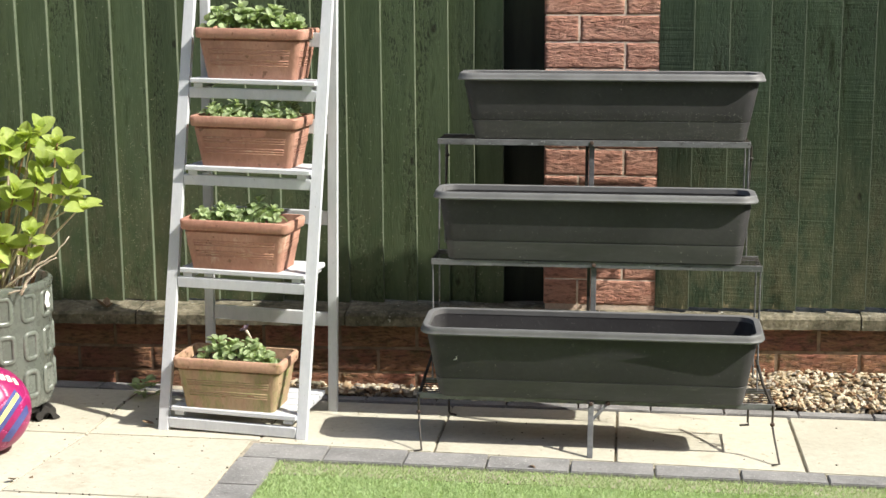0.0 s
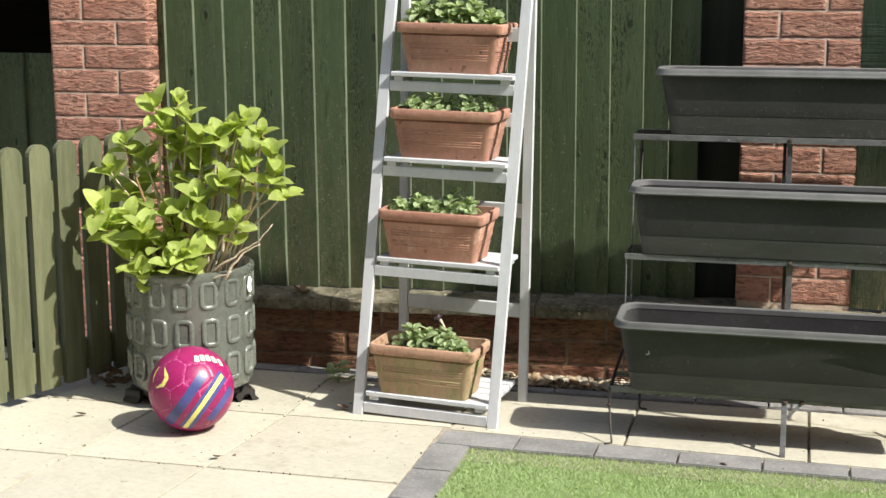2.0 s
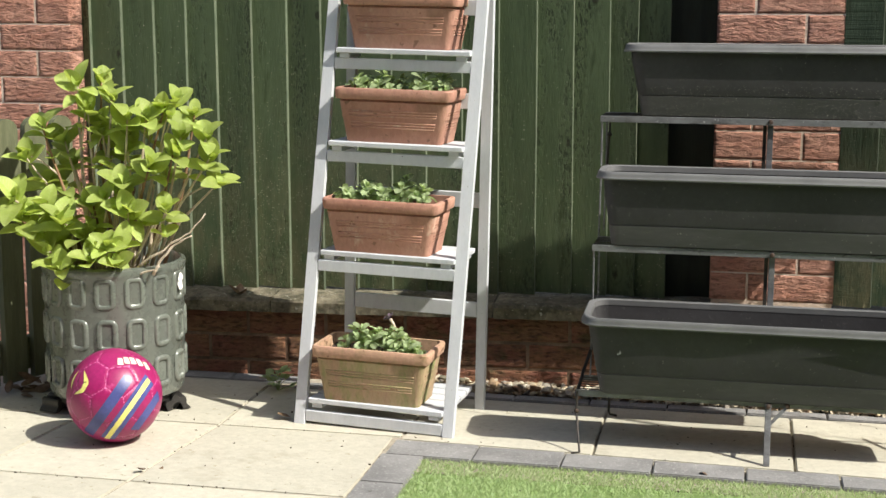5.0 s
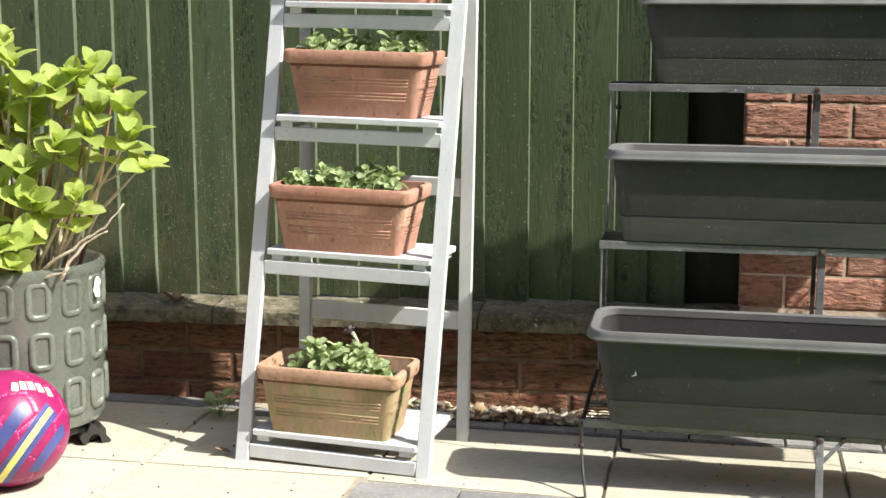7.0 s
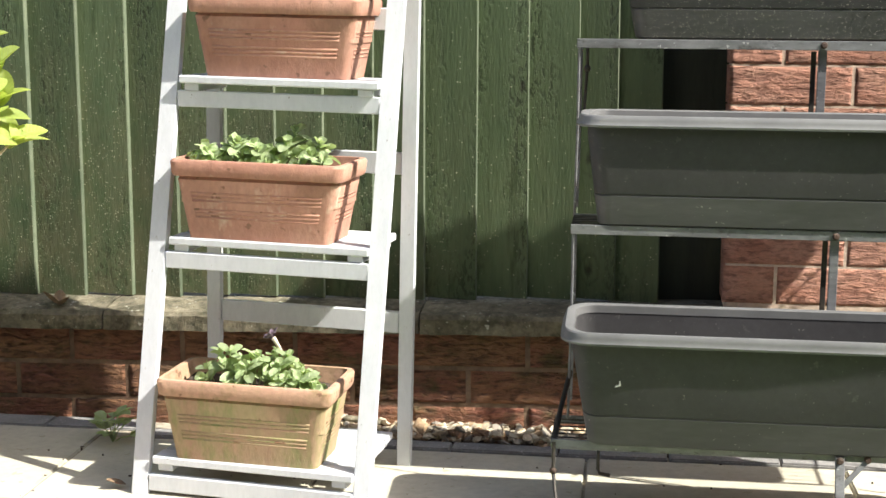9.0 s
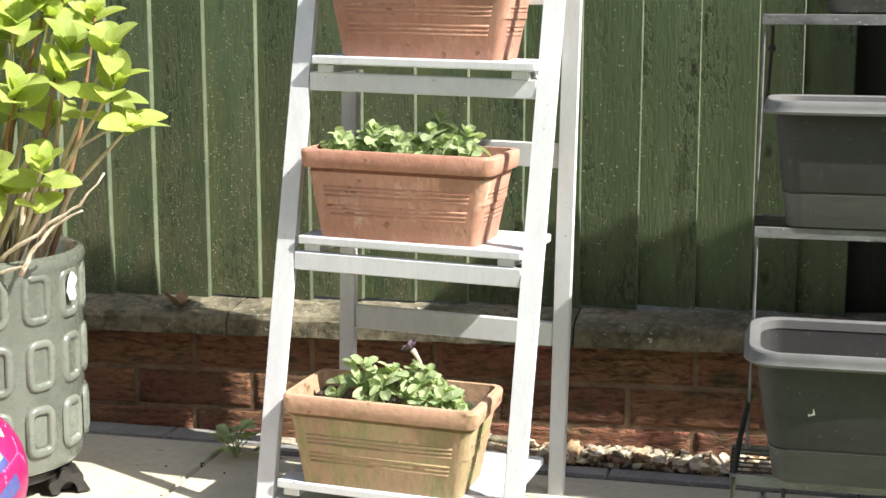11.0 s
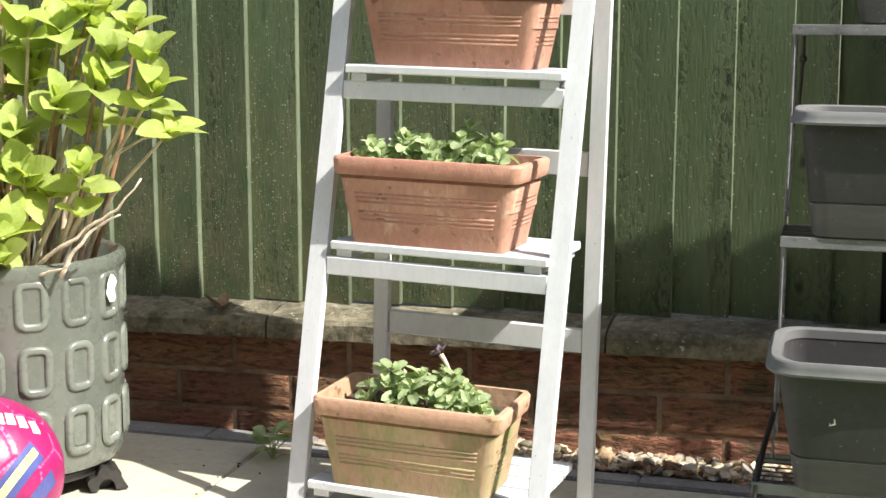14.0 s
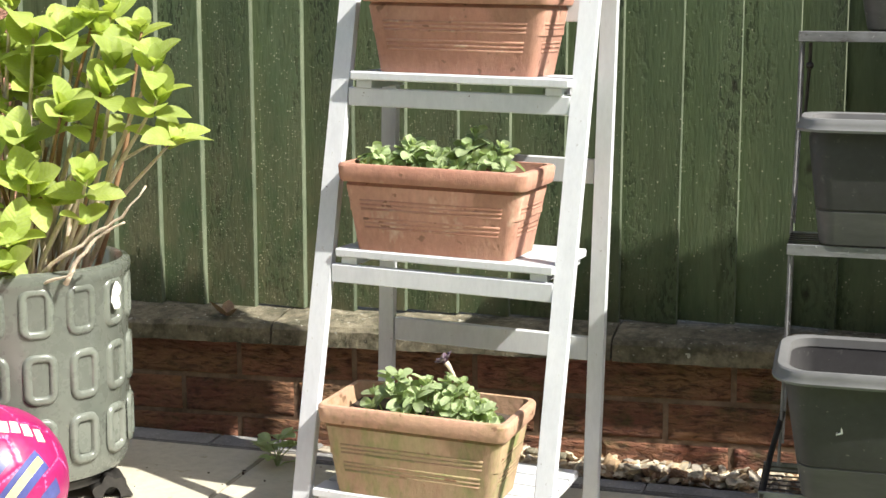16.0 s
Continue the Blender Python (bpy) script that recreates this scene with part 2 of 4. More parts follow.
BRICK = material("red_brick", (0.66, 0.305, 0.215), (0.74, 0.405, 0.30), 9, 0.92, 1.0, 90, bdist=0.013, c3=(0.59, 0.26, 0.185), spots=0.0, sscale=22, vary=0.06, stretch=(1, 1, 2.2), bark=(0.33, 0.14, 0.10), darkened=0.7)
OLD_BRICK = material("weathered_brick", (0.33, 0.125, 0.085), (0.36, 0.19, 0.095), 6, 0.95, 1.0, 90, bdist=0.011, c3=(0.16, 0.115, 0.05), spots=0.10, sscale=9, vary=0.18, stretch=(1, 1, 1.6), bark=(0.075, 0.04, 0.026), darkened=0.65)
MORTAR = material("mortar", (0.64, 0.49, 0.39), (0.78, 0.64, 0.53), 12, 0.95, 0.5, 120)
OLD_MORTAR = material("dirty_mortar", (0.16, 0.095, 0.062), (0.26, 0.18, 0.12), 14, 0.95, 0.7, 120, c3=(0.12, 0.08, 0.05), spots=0.12, sscale=18)
COPING = material("concrete_coping", (0.135, 0.117, 0.08), (0.265, 0.235, 0.165), 9, 0.95, 1.0, 70, bdist=0.006, c3=(0.075, 0.07, 0.042), spots=0.16, sscale=22, depth=0.38, fleck=(0.40, 0.39, 0.33), fscale=85, famount=0.04)
SLAB = material("cream_paving", (0.425, 0.40, 0.327), (0.49, 0.465, 0.383), 4, 0.85, 0.4, 60, c3=(0.41, 0.38, 0.305), spots=0.05, sscale=4, vary=0.07, depth=0.10, fleck=(0.36, 0.33, 0.25), fscale=45, famount=0.03)
JOINT = material("dirty_joint_soil", (0.22, 0.19, 0.145), (0.38, 0.34, 0.27), 22, 0.95, 0.6, 150, c3=(0.10, 0.08, 0.055), spots=0.05, sscale=18)
EDGING = material("grey_block_paving", (0.17, 0.167, 0.165), (0.26, 0.255, 0.25), 9, 0.9, 0.5, 150, c3=(0.42, 0.41, 0.39), spots=0.04, sscale=130, vary=0.1)
TURF = material("turf_backing", (0.24, 0.36, 0.14), (0.32, 0.44, 0.20), 30, 0.95, 0.4, 200)
BLADE = leafy("grass_blade", (0.50, 0.63, 0.31), (0.62, 0.73, 0.43), (0.50, 0.64, 0.26))
SOIL = material("garden_soil", (0.05, 0.038, 0.028), (0.085, 0.062, 0.045), 25, 0.95, 0.8, 120)
WHITE = material("white_paint", (0.55, 0.57, 0.605), (0.61, 0.625, 0.655), 9, 0.5, 0.1, 60, depth=0.05, stretch=(3, 3, 1), c3=(0.36, 0.35, 0.32), spots=-0.035, sscale=60, vary=0.04, fleck=(0.13, 0.10, 0.08), fscale=95, famount=-0.035)
TERRA = material("terracotta", (0.35, 0.168, 0.118), (0.43, 0.238, 0.172), 10, 0.9, 0.4, 110, c3=(0.50, 0.36, 0.27), spots=0.02, sscale=15, fleck=(0.22, 0.115, 0.075), fscale=42, famount=0.03, vary=0.07, stretch=(1, 1, 0.6))
MOSSY = material("mossy_terracotta", (0.36, 0.225, 0.148), (0.325, 0.255, 0.14), 12, 0.9, 0.35, 110, c3=(0.20, 0.215, 0.08), spots=0.13, sscale=11, fleck=(0.19, 0.10, 0.055), fscale=26, famount=0.025, vary=0.05, stretch=(1.3, 1.3, 0.6))
MOSSY_RIM = material("stained_terracotta_rim", (0.47, 0.265, 0.19), (0.42, 0.275, 0.175), 12, 0.9, 0.35, 110, c3=(0.27, 0.19, 0.10), spots=0.10, sscale=16, fleck=(0.20, 0.11, 0.065), fscale=38, famount=0.04)
PLASTIC = material("dark_grey_plastic", (0.039, 0.038, 0.0395), (0.054, 0.0525, 0.0545), 5, 0.52, 0.08, 90, depth=0.10, c3=(0.09, 0.088, 0.082), spots=-0.03, sscale=30, vary=0.05, fleck=(0.18, 0.175, 0.155), fscale=210, famount=-0.01)
SCUFFED = material("scuffed_grey_plastic", (0.048, 0.0465, 0.0485), (0.076, 0.073, 0.076), 9, 0.5, 0.1, 90, depth=0.12, c3=(0.085, 0.083, 0.078), spots=0.02, sscale=22, stretch=(0.35, 1, 1.5), vary=0.05, fleck=(0.28, 0.27, 0.25), fscale=150, famount=-0.005)
PLASTIC.node_tree.nodes["Principled BSDF"].inputs["Specular IOR Level"].default_value = 0.28
# rim plastic painted lighter than the body for the sun its slope catches
RIM_LIT = material("sunlit_rim_plastic", (0.108, 0.109, 0.110), (0.142, 0.143, 0.144), 12, 0.55, 0.06, 90, depth=0.05)
METAL = material("weathered_dark_metal", (0.12, 0.122, 0.129), (0.215, 0.218, 0.228), 25, 0.55, 0.3, 150, metal=0.3, c3=(0.065, 0.06, 0.057), spots=0.05, sscale=60, stretch=(0.4, 1, 1), fleck=(0.40, 0.40, 0.40), fscale=120, famount=0.02)
WIRE = material("black_wire", (0.03, 0.028, 0.026), (0.07, 0.058, 0.048), 40, 0.6, 0.2, 150, metal=0.4)
RUST = material("rusty_bolt", (0.045, 0.030, 0.022), (0.085, 0.05, 0.034), 60, 0.8, 0.4, 200)
GLAZE = material("green_grey_glaze", (0.12, 0.135, 0.116), (0.158, 0.172, 0.150), 8, 0.28, 0.05, 40, depth=0.07, c3=(0.20, 0.205, 0.165), spots=-0.02, sscale=30, gloss=0.5, fleck=(0.09, 0.10, 0.08), fscale=160, famount=0.0)
CHIP = material("bare_white_clay", (0.80, 0.79, 0.76), (0.86, 0.85, 0.83), 30, 0.8, 0.2, 120)
SPLASH = material("dried_soil", (0.08, 0.076, 0.065), (0.20, 0.19, 0.165), 60, 0.95, 0.2, 120)
BLACK = material("black_plastic", (0.02, 0.019, 0.018), (0.04, 0.037, 0.034), 30, 0.5, 0.2, 120)
STEM = material("woody_stem", (0.52, 0.42, 0.32), (0.70, 0.60, 0.48), 30, 0.85, 0.5, 160, stretch=(3, 3, 1), c3=(0.30, 0.19, 0.11), spots=0.0, sscale=40)
TWIG = material("brown_shoot", (0.20, 0.11, 0.06), (0.30, 0.17, 0.09), 30, 0.8, 0.4, 160)
LEAF = leafy("hydrangea_leaf", (0.31, 0.405, 0.075), (0.435, 0.52, 0.14), (0.56, 0.66, 0.11), 0.009)
PANSY = leafy("bedding_leaf", (0.31, 0.41, 0.185), (0.45, 0.54, 0.30), (0.43, 0.54, 0.20), 0.008)
PETAL = material("purple_petal", (0.05, 0.018, 0.065), (0.32, 0.25, 0.30), 120, 0.7, 0.2, 120)
PINK = material("magenta_ball_skin", (0.25, 0.009, 0.082), (0.31, 0.015, 0.11), 10, 0.36, 0.05, 120, vary=0.0, c3=(0.38, 0.05, 0.165), spots=-0.03, sscale=30)
SEAM = material("pale_magenta_seam", (0.50, 0.09, 0.25), (0.56, 0.13, 0.30), 30, 0.6, 0.1, 120, vary=0.0)
BLUE = material("navy_print", (0.05, 0.06, 0.20), (0.07, 0.085, 0.26), 20, 0.4, 0.05, 120)
YELLOW = material("pale_yellow_print", (0.72, 0.66, 0.16), (0.78, 0.73, 0.25), 20, 0.4, 0.05, 120)
CREAM = material("cream_print", (0.78, 0.73, 0.50), (0.82, 0.78, 0.60), 20, 0.4, 0.05, 120)
DRY = material("dry_leaf", (0.12, 0.075, 0.045), (0.235, 0.165, 0.105), 40, 0.9, 0.3, 120)
RECESS_DARK = material("recess_shade_timber", (0.022, 0.027, 0.017), (0.036, 0.042, 0.027), 6, 0.9, 0.4, 50, stretch=(5, 5, 0.7))
SHED = material("dark_timber", (0.012, 0.011, 0.010), (0.022, 0.02, 0.018), 8, 0.9, 0.4, 60, stretch=(1, 1, 6))


def stones():
    m = material("flint_gravel", (0.42, 0.30, 0.17), (0.60, 0.50, 0.36), 14, 0.75, 0.4, 90)
    n, l = m.node_tree.nodes, m.node_tree.links
    geo, mx = n.new("ShaderNodeNewGeometry"), n.new("ShaderNodeValToRGB")
    for pos, c in ((0.12, (0.20, 0.11, 0.055)), (0.2, (0.37, 0.255, 0.15)), (0.35, (0.48, 0.38, 0.245)), (0.55, (0.57, 0.49, 0.36)), (0.72, (0.28, 0.25, 0.215)), (0.88, (0.64, 0.55, 0.40))):
        e = mx.color_ramp.elements.new(pos)
        e.color = (*c, 1)
    mx.color_ramp.elements[-1].color = (0.72, 0.67, 0.56, 1)
    mx.color_ramp.elements[0].color = (0.22, 0.13, 0.07, 1)
    l.new(geo.outputs["Random Per Island"], mx.inputs[0])
    hsv = next(k for k in n if k.bl_idname == "ShaderNodeHueSaturation")
    l.new(mx.outputs[0], hsv.inputs["Color"])
    return m


GRAVEL = stones()

# ---- ground ----
SLOPE = 0.0205   # the wall's courses rise a little to +x against the patio
LEAN = -0.0066
FENCE_Y, PILLAR_Y = 0.086, 0.025

bm = bmesh.new()
box(bm, -400, 400, -400, 400, -0.6, -0.045)
tagged(part("ground", bm, SOIL), "bare dark soil under the garden", "ground", kind="structure")


def front_line(x):
    """The patio's front edge, where the block edging begins."""
    return -0.505 - 0.046 * (x - 0.65)


def lawn_line(x):
    """Where the turf begins, over the edging's front."""
    return -0.622 - 0.014 * (x - 0.76)


# unseen wall added at the lawn's other end: closes the garden, cuts sky fill
bm = bmesh.new()
box(bm, -6.0, 9.0, -5.9, -5.6, -0.045, 5.0)
tagged(part("wall_house", bm, OLD_BRICK), "plain brick wall added unseen at the lawn's other end against sky fill", "wall", kind="structure")

# unseen fence added on the far side to hold back low sky light
bm = bmesh.new()
box(bm, 4.4, 4.45, -5.6, 0.3, -0.045, 1.8)
tagged(part("wall_side", bm, FENCE), "plain green fence added unseen at the lawn's far side against low sky light", "wall", kind="structure")

# lawn with its blades
bm = bmesh.new()
box(bm, 0.752, 3.4, -5.0, -0.62, -0.044, -0.012)
for v in bm.verts:
    if v.co.y > -1:
        v.co.y = lawn_line(v.co.x)
tagged(part("lawn", bm, TURF), "short bright green artificial lawn", "lawn", kind="structure")
rng = np.random.default_rng(4)


def blades(count, x0, x1, y0, y1, size):
    x, y = rng.uniform(x0, x1, count), rng.uniform(y0, y1, count)
    keep = (y < lawn_line(x) + 0.004 + 0.005 * np.sin(x * 31)) & (x > 0.752 + 0.006 * np.sin(y * 40))
    x, y = x[keep], y[keep]
    n = len(x)
    a, h, w = rng.uniform(0, 6.28, n), rng.uniform(0.6, 1.25, n) * size, rng.uniform(0.0007, 0.0012, n)
    b, lean = rng.uniform(0, 6.28, n), rng.uniform(0.2, 1.0, n) * size
    z = np.full(n, -0.0125)
    dx, dy, lx, ly = np.cos(a) * w, np.sin(a) * w, np.cos(b) * lean, np.sin(b) * lean
    co = np.stack([np.stack([x - dx, y - dy, z], 1), np.stack([x + dx, y + dy, z], 1),
                   np.stack([x + dx * 0.8 + lx * 0.4, y + dy * 0.8 + ly * 0.4, z + h * 0.6], 1), np.stack([x + lx, y + ly, z + h], 1)], 1).reshape(-1, 3)
    i = np.arange(n)[:, None] * 4
    return co, np.concatenate([i + [0, 1, 2], i + [0, 2, 3]])


co1, f1 = blades(95000, 0.74, 2.6, -1.15, -0.56, 0.012)
co2, f2 = blades(9000, 0.74, 4.5, -3.0, -1.15, 0.03)
me = bpy.data.meshes.new("grass_blades")
me.from_pydata(np.concatenate([co1, co2]).tolist(), [], np.concatenate([f1, f2 + len(co1)]).tolist())
me.materials.append(BLADE)
tagged(new("grass_blades", me), "short green artificial grass blades", "grass", kind="stuff")

# ---- low brick wall with its coping, and the fence above ----
def bz(x):
    return SLOPE * x


def brick_bm(lx, ly, lz, seed, rough=0.002):
    """One rock-faced brick: its front is a small uneven grid."""
    bm = bmesh.new()
    nx, nz = (30 if lx > 0.15 else 15), 13
    grid = [[bm.verts.new((lx * i / nx, 0, lz * k / nz)) for i in range(nx + 1)] for k in range(nz + 1)]
    for k in range(nz):
        for i in range(nx):
            bm.faces.new((grid[k][i], grid[k][i + 1], grid[k + 1][i + 1], grid[k + 1][i]))
    back = [bm.verts.new(p) for p in ((0, ly, 0), (lx, ly, 0), (lx, ly, lz), (0, ly, lz))]
    bm.faces.new([*grid[0][::-1], back[0], back[1]][::-1])
    bm.faces.new([*grid[nz], back[2], back[3]])
    bm.faces.new([grid[k][0] for k in range(nz + 1)] + [back[3], back[0]])
    bm.faces.new([grid[k][nx] for k in range(nz, -1, -1)] + [back[1], back[2]])
    for k in range(nz + 1):
        for i in range(nx + 1):
            v = grid[k][i]
            edge = i in (0, nx) or k in (0, nz)
            q = Vector((v.co.x * 38 + seed * 7, seed * 3.1, v.co.z * 105))
            ridge = 2.6 * abs(noise.noise(q)) - 0.5 + 0.5 * noise.noise(q * 2.3)
            v.co.y -= 0.0012 + 0.0006 * ridge if edge else 0.0025 + 0.5 * rough * ridge
    return bm


WALL_X0, WALL_X1 = -0.39, 3.4
bm = bmesh.new()
box(bm, WALL_X0, WALL_X1, 0.0, 0.2, -0.05, 0.174)
for v in bm.verts:
    v.co.z += bz(v.co.x) if v.co.z > 0 else 0
wall = tagged(part("wall_back", bm, OLD_MORTAR), "low weathered brick wall with dirty mortar", "wall", kind="structure")

old_bricks = [mesh_of("wall_brick", brick_bm(0.215, 0.09, 0.0625, s, 0.003), OLD_BRICK, True) for s in range(5)]
k = 0
for row, z in enumerate((-0.030, 0.0415, 0.1135)):
    x = 0.0 - 0.2250 * 4 + (0.005 if row % 2 else 0.1175)
    while x < WALL_X1 - 0.2:
        if x > WALL_X0:
            part("brick", old_bricks[k % 5], OLD_BRICK, wall, m=pose(x, 0.0, z + bz(x + 0.1), 0, -math.degrees(SLOPE), 0))
        x, k = x + 0.225, k + 3

# coping stones
CUTS = (-0.386, 0.184, 0.806, 1.53, 2.246, 2.9, 3.4)
for a, b in zip(CUTS, CUTS[1:]):
    bm = bmesh.new()
    n = 40
    prof = ((-0.021, 0.180), (-0.023, 0.209), (-0.016, 0.217), (0.05, 0.227), (0.2, 0.227), (0.2, 0.180))
    rings = [[bm.verts.new((a + 0.0018 + (b - a - 0.0036) * i / n, y, z + bz(a + (b - a) * i / n))) for y, z in prof] for i in range(n + 1)]
    for r, s in zip(rings, rings[1:]):
        for i in range(len(prof)):
            j = (i + 1) % len(prof)
            bm.faces.new((r[i], r[j], s[j], s[i]))
    bm.faces.new(rings[0])
    bm.faces.new(rings[-1][::-1])
    rough_up(bm, 0.0016, 22)
    rough_up(bm, 0.0013, 70)
    tagged(part("coping_stone", bm, COPING), "rough grey concrete coping stone on the low wall", "coping", "wall coping stones")


def pillar(name, x0, face, top, width=0.325, shift=0, foot=0):
    """A rock-faced brick pillar: stretcher and half brick, turned about in each course."""
    m = Matrix(((1, 0, LEAN, x0), (0, 1, 0, face), (0, 0, 1, 0), (0, 0, 0, 1)))
    bm = bmesh.new()
    box(bm, 0.004, width - 0.004, -0.0008, 0.2, -0.04 if foot else 0.19, top)
    for v in bm.verts:
        v.co = m @ v.co
    p = tagged(part(name, bm, MORTAR), "red rock-faced brick pillar with pale mortar", "pillar", kind="structure")
    full = [mesh_of("full_brick", brick_bm(0.2168, 0.11, 0.0692, s), BRICK, True) for s in range(4)]
    half = [mesh_of("half_brick", brick_bm(width - 0.2232, 0.11, 0.0692, 9 + s), BRICK, True) for s in range(4)]
    row, z = -foot, 0.2475 + shift - 0.0737 * foot
    while z < top - 0.07:
        x = LEAN * z
        a, b = (full, half) if row % 2 else (half, full)
        w = 0.2168 if row % 2 else width - 0.2232
        part("brick", a[row % 4], BRICK, p, m=pose(x0 + x, face, z))
        part("brick", b[(row + 1) % 4], BRICK, p, m=pose(x0 + x + w + 0.0064, face, z))
        row, z = row + 1, z + 0.0737
    return p


pillar("pillar_right", 1.374, PILLAR_Y, 1.9, 0.315, 0.0225)
pillar("pillar_left", -0.720, PILLAR_Y, 1.9, 0.328, 0.055, 4)


def fence(edges, y, z0, z1, label, mat=FENCE, edge=BOARD_EDGE):
    """Feather-edged boards: each thick along its +x edge, lapped over the next."""
    f = thing("fence_panel", pose(edges[0], y, 0), label, "fence")
    for i, (a, b) in enumerate(zip(edges, edges[1:])):
        bm = bmesh.new()
        jut = random.uniform(-0.0015, 0.0015)
        zb = z0 + random.uniform(-0.004, 0.006) + bz((a + b) / 2)
        sec = ((a - 0.006, 0.010), (b, -0.007 + jut), (b + 0.002, -0.005 + jut), (b + 0.001, 0.014), (a - 0.006, 0.016))
        n = 8
        rings = []
        for s in range(n + 1):
            z = zb + (z1 - zb) * s / n
            wob = 0.0022 * noise.noise(Vector((i * 3.7, z * 2.2, 0.5)))
            rings.append([bm.verts.new((x - edges[0] + LEAN * (z - 0.5) + wob, yy, z)) for x, yy in sec])
        for r, t in zip(rings, rings[1:]):
            for q in range(5):
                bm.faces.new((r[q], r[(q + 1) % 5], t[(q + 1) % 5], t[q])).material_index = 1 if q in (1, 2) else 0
        bm.faces.new(rings[0][::-1])
        bm.faces.new(rings[-1])
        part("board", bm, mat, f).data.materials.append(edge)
    for zr in (0.3, 0.8):
        bm = bmesh.new()
        box(bm, 0, edges[-1] - edges[0], 0.018, 0.055, z1 * zr - 0.03, z1 * zr + 0.03)
        part("rail", bm, FENCE, f)
    return f


MID = (-0.40, -0.37, -0.275, -0.18, -0.085, 0.005, 0.108, 0.208, 0.306, 0.405, 0.504, 0.599, 0.698, 0.799, 0.902, 1.0, 1.094, 1.168, 1.25)
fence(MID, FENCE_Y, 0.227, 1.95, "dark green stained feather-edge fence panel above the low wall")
# near-black upright: the shade of the recess beside the pillar is in its colour
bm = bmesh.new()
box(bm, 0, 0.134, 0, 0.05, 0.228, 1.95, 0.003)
tagged(part("timber_post", bm, RECESS_DARK, m=pose(1.242, FENCE_Y + 0.03, 0)), "timber post between fence and pillar, recess shade put into its dark colour", "post")
RIGHT = (1.69, 1.775, 1.87, 1.978, 2.068, 2.164, 2.254, 2.35, 2.45, 2.55, 2.65, 2.75, 2.85, 2.95, 3.05, 3.15, 3.25, 3.35)
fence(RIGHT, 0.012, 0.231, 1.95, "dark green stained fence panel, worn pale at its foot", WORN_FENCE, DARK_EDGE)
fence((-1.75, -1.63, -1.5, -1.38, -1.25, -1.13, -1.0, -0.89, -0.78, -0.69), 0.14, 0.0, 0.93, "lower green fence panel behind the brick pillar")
# added shed: its unseen roof and walls keep light out of the gap
shed = thing("added_shed", pose(-1.6, 1.2, 0), "dark open-fronted timber shed added behind the fence to keep the gap black", "shed")
for name, d in (("back_wall", (-1.1, 1.2, 0.6, 0.65, 0, 1.75)), ("side_wall", (-1.15, -1.1, -0.7, 0.65, 0, 1.75)), ("side_wall", (1.15, 1.2, -0.75, 0.6, 0, 1.75)), ("roof", (-1.2, 1.25, -0.95, 0.75, 1.755, 1.8)), ("floor", (-1.1, 1.15, -0.9, 0.6, -0.04, 0.01))):
    bm = bmesh.new()
    box(bm, *d, 0.002)
    part(name, bm, SHED, shed)

# ---- picket gate ----
gate = thing("picket_gate", pose(-0.634, -0.846, 0, 0, 0, 70), "green stained picket gate with rounded tops", "gate")
GW, PITCH = 0.072, 0.096
for i in range(9):
    bm = bmesh.new()
    top, w = 0.72 + random.uniform(-0.006, 0.006), GW
    out = [(-w / 2, 0.025), (w / 2, 0.025), (w / 2, top - 0.032)] + [(w / 2 * math.cos(a), top - 0.032 + 0.032 * math.sin(a)) for a in (math.pi * q / 8 for q in range(1, 8))] + [(-w / 2, top - 0.032)]
    fr, bk = [[bm.verts.new((x + PITCH * i, y, z)) for x, z in out] for y in (-0.009, 0.009)]
    bm.faces.new(fr)
    bm.faces.new(bk[::-1])
    for q in range(len(out)):
        bm.faces.new((fr[q], bk[q], bk[(q + 1) % len(out)], fr[(q + 1) % len(out)]))
    part("picket", bm, GATE, gate)
for z in (0.09, 0.567):
    bm = bmesh.new()
    box(bm, -0.04, PITCH * 8 + 0.04, 0.010, 0.034, z - 0.045, z + 0.045, 0.002)
    part("rail", bm, GATE, gate)

# ---- ladder shelf ----
LW, TOP = 0.2065, 1.27      # half its width, its height
TILT = 0.85
LADDER = pose(0.589, -0.446, 0.0, 0, TILT, -6.0)


def fy(z):
    return 0.205 * z


def by(z):
    return 0.262


ladder = thing("ladder_shelf", LADDER, "white painted wooden folding ladder plant shelf", "plant stand")
for name, line, xs in (("front_leg", fy, (-LW - 0.004, LW - 0.032)), ("back_leg", by, (-LW + 0.026, LW - 0.027))):
    for x in xs:
        bm = bmesh.new()
        w, d = (0.029, 0.016) if name == "front_leg" else (0.025, 0.016)
        foot = math.tan(radians(TILT)) * (x + w / 2)
        v = [[bm.verts.new((x + a, line(z) + c, z)) for a, c in ((0, -d / 2), (w, -d / 2), (w, d / 2), (0, d / 2))] for z in (foot, 0.4, 0.8, TOP)]
        for r, t in zip(v, v[1:]):
            for q in range(4):
                bm.faces.new((r[q], r[(q + 1) % 4], t[(q + 1) % 4], t[q]))
        bm.faces.new(v[0][::-1])
        bm.faces.new(v[-1])
        bmesh.ops.bevel(bm, geom=[e for e in bm.edges if abs(e.verts[0].co.z - e.verts[1].co.z) > 0.1], offset=0.002, segments=1, affect="EDGES")
        part(name, bm, WHITE, ladder)
SHELVES = (0.064, 0.423, 0.690, 0.917)
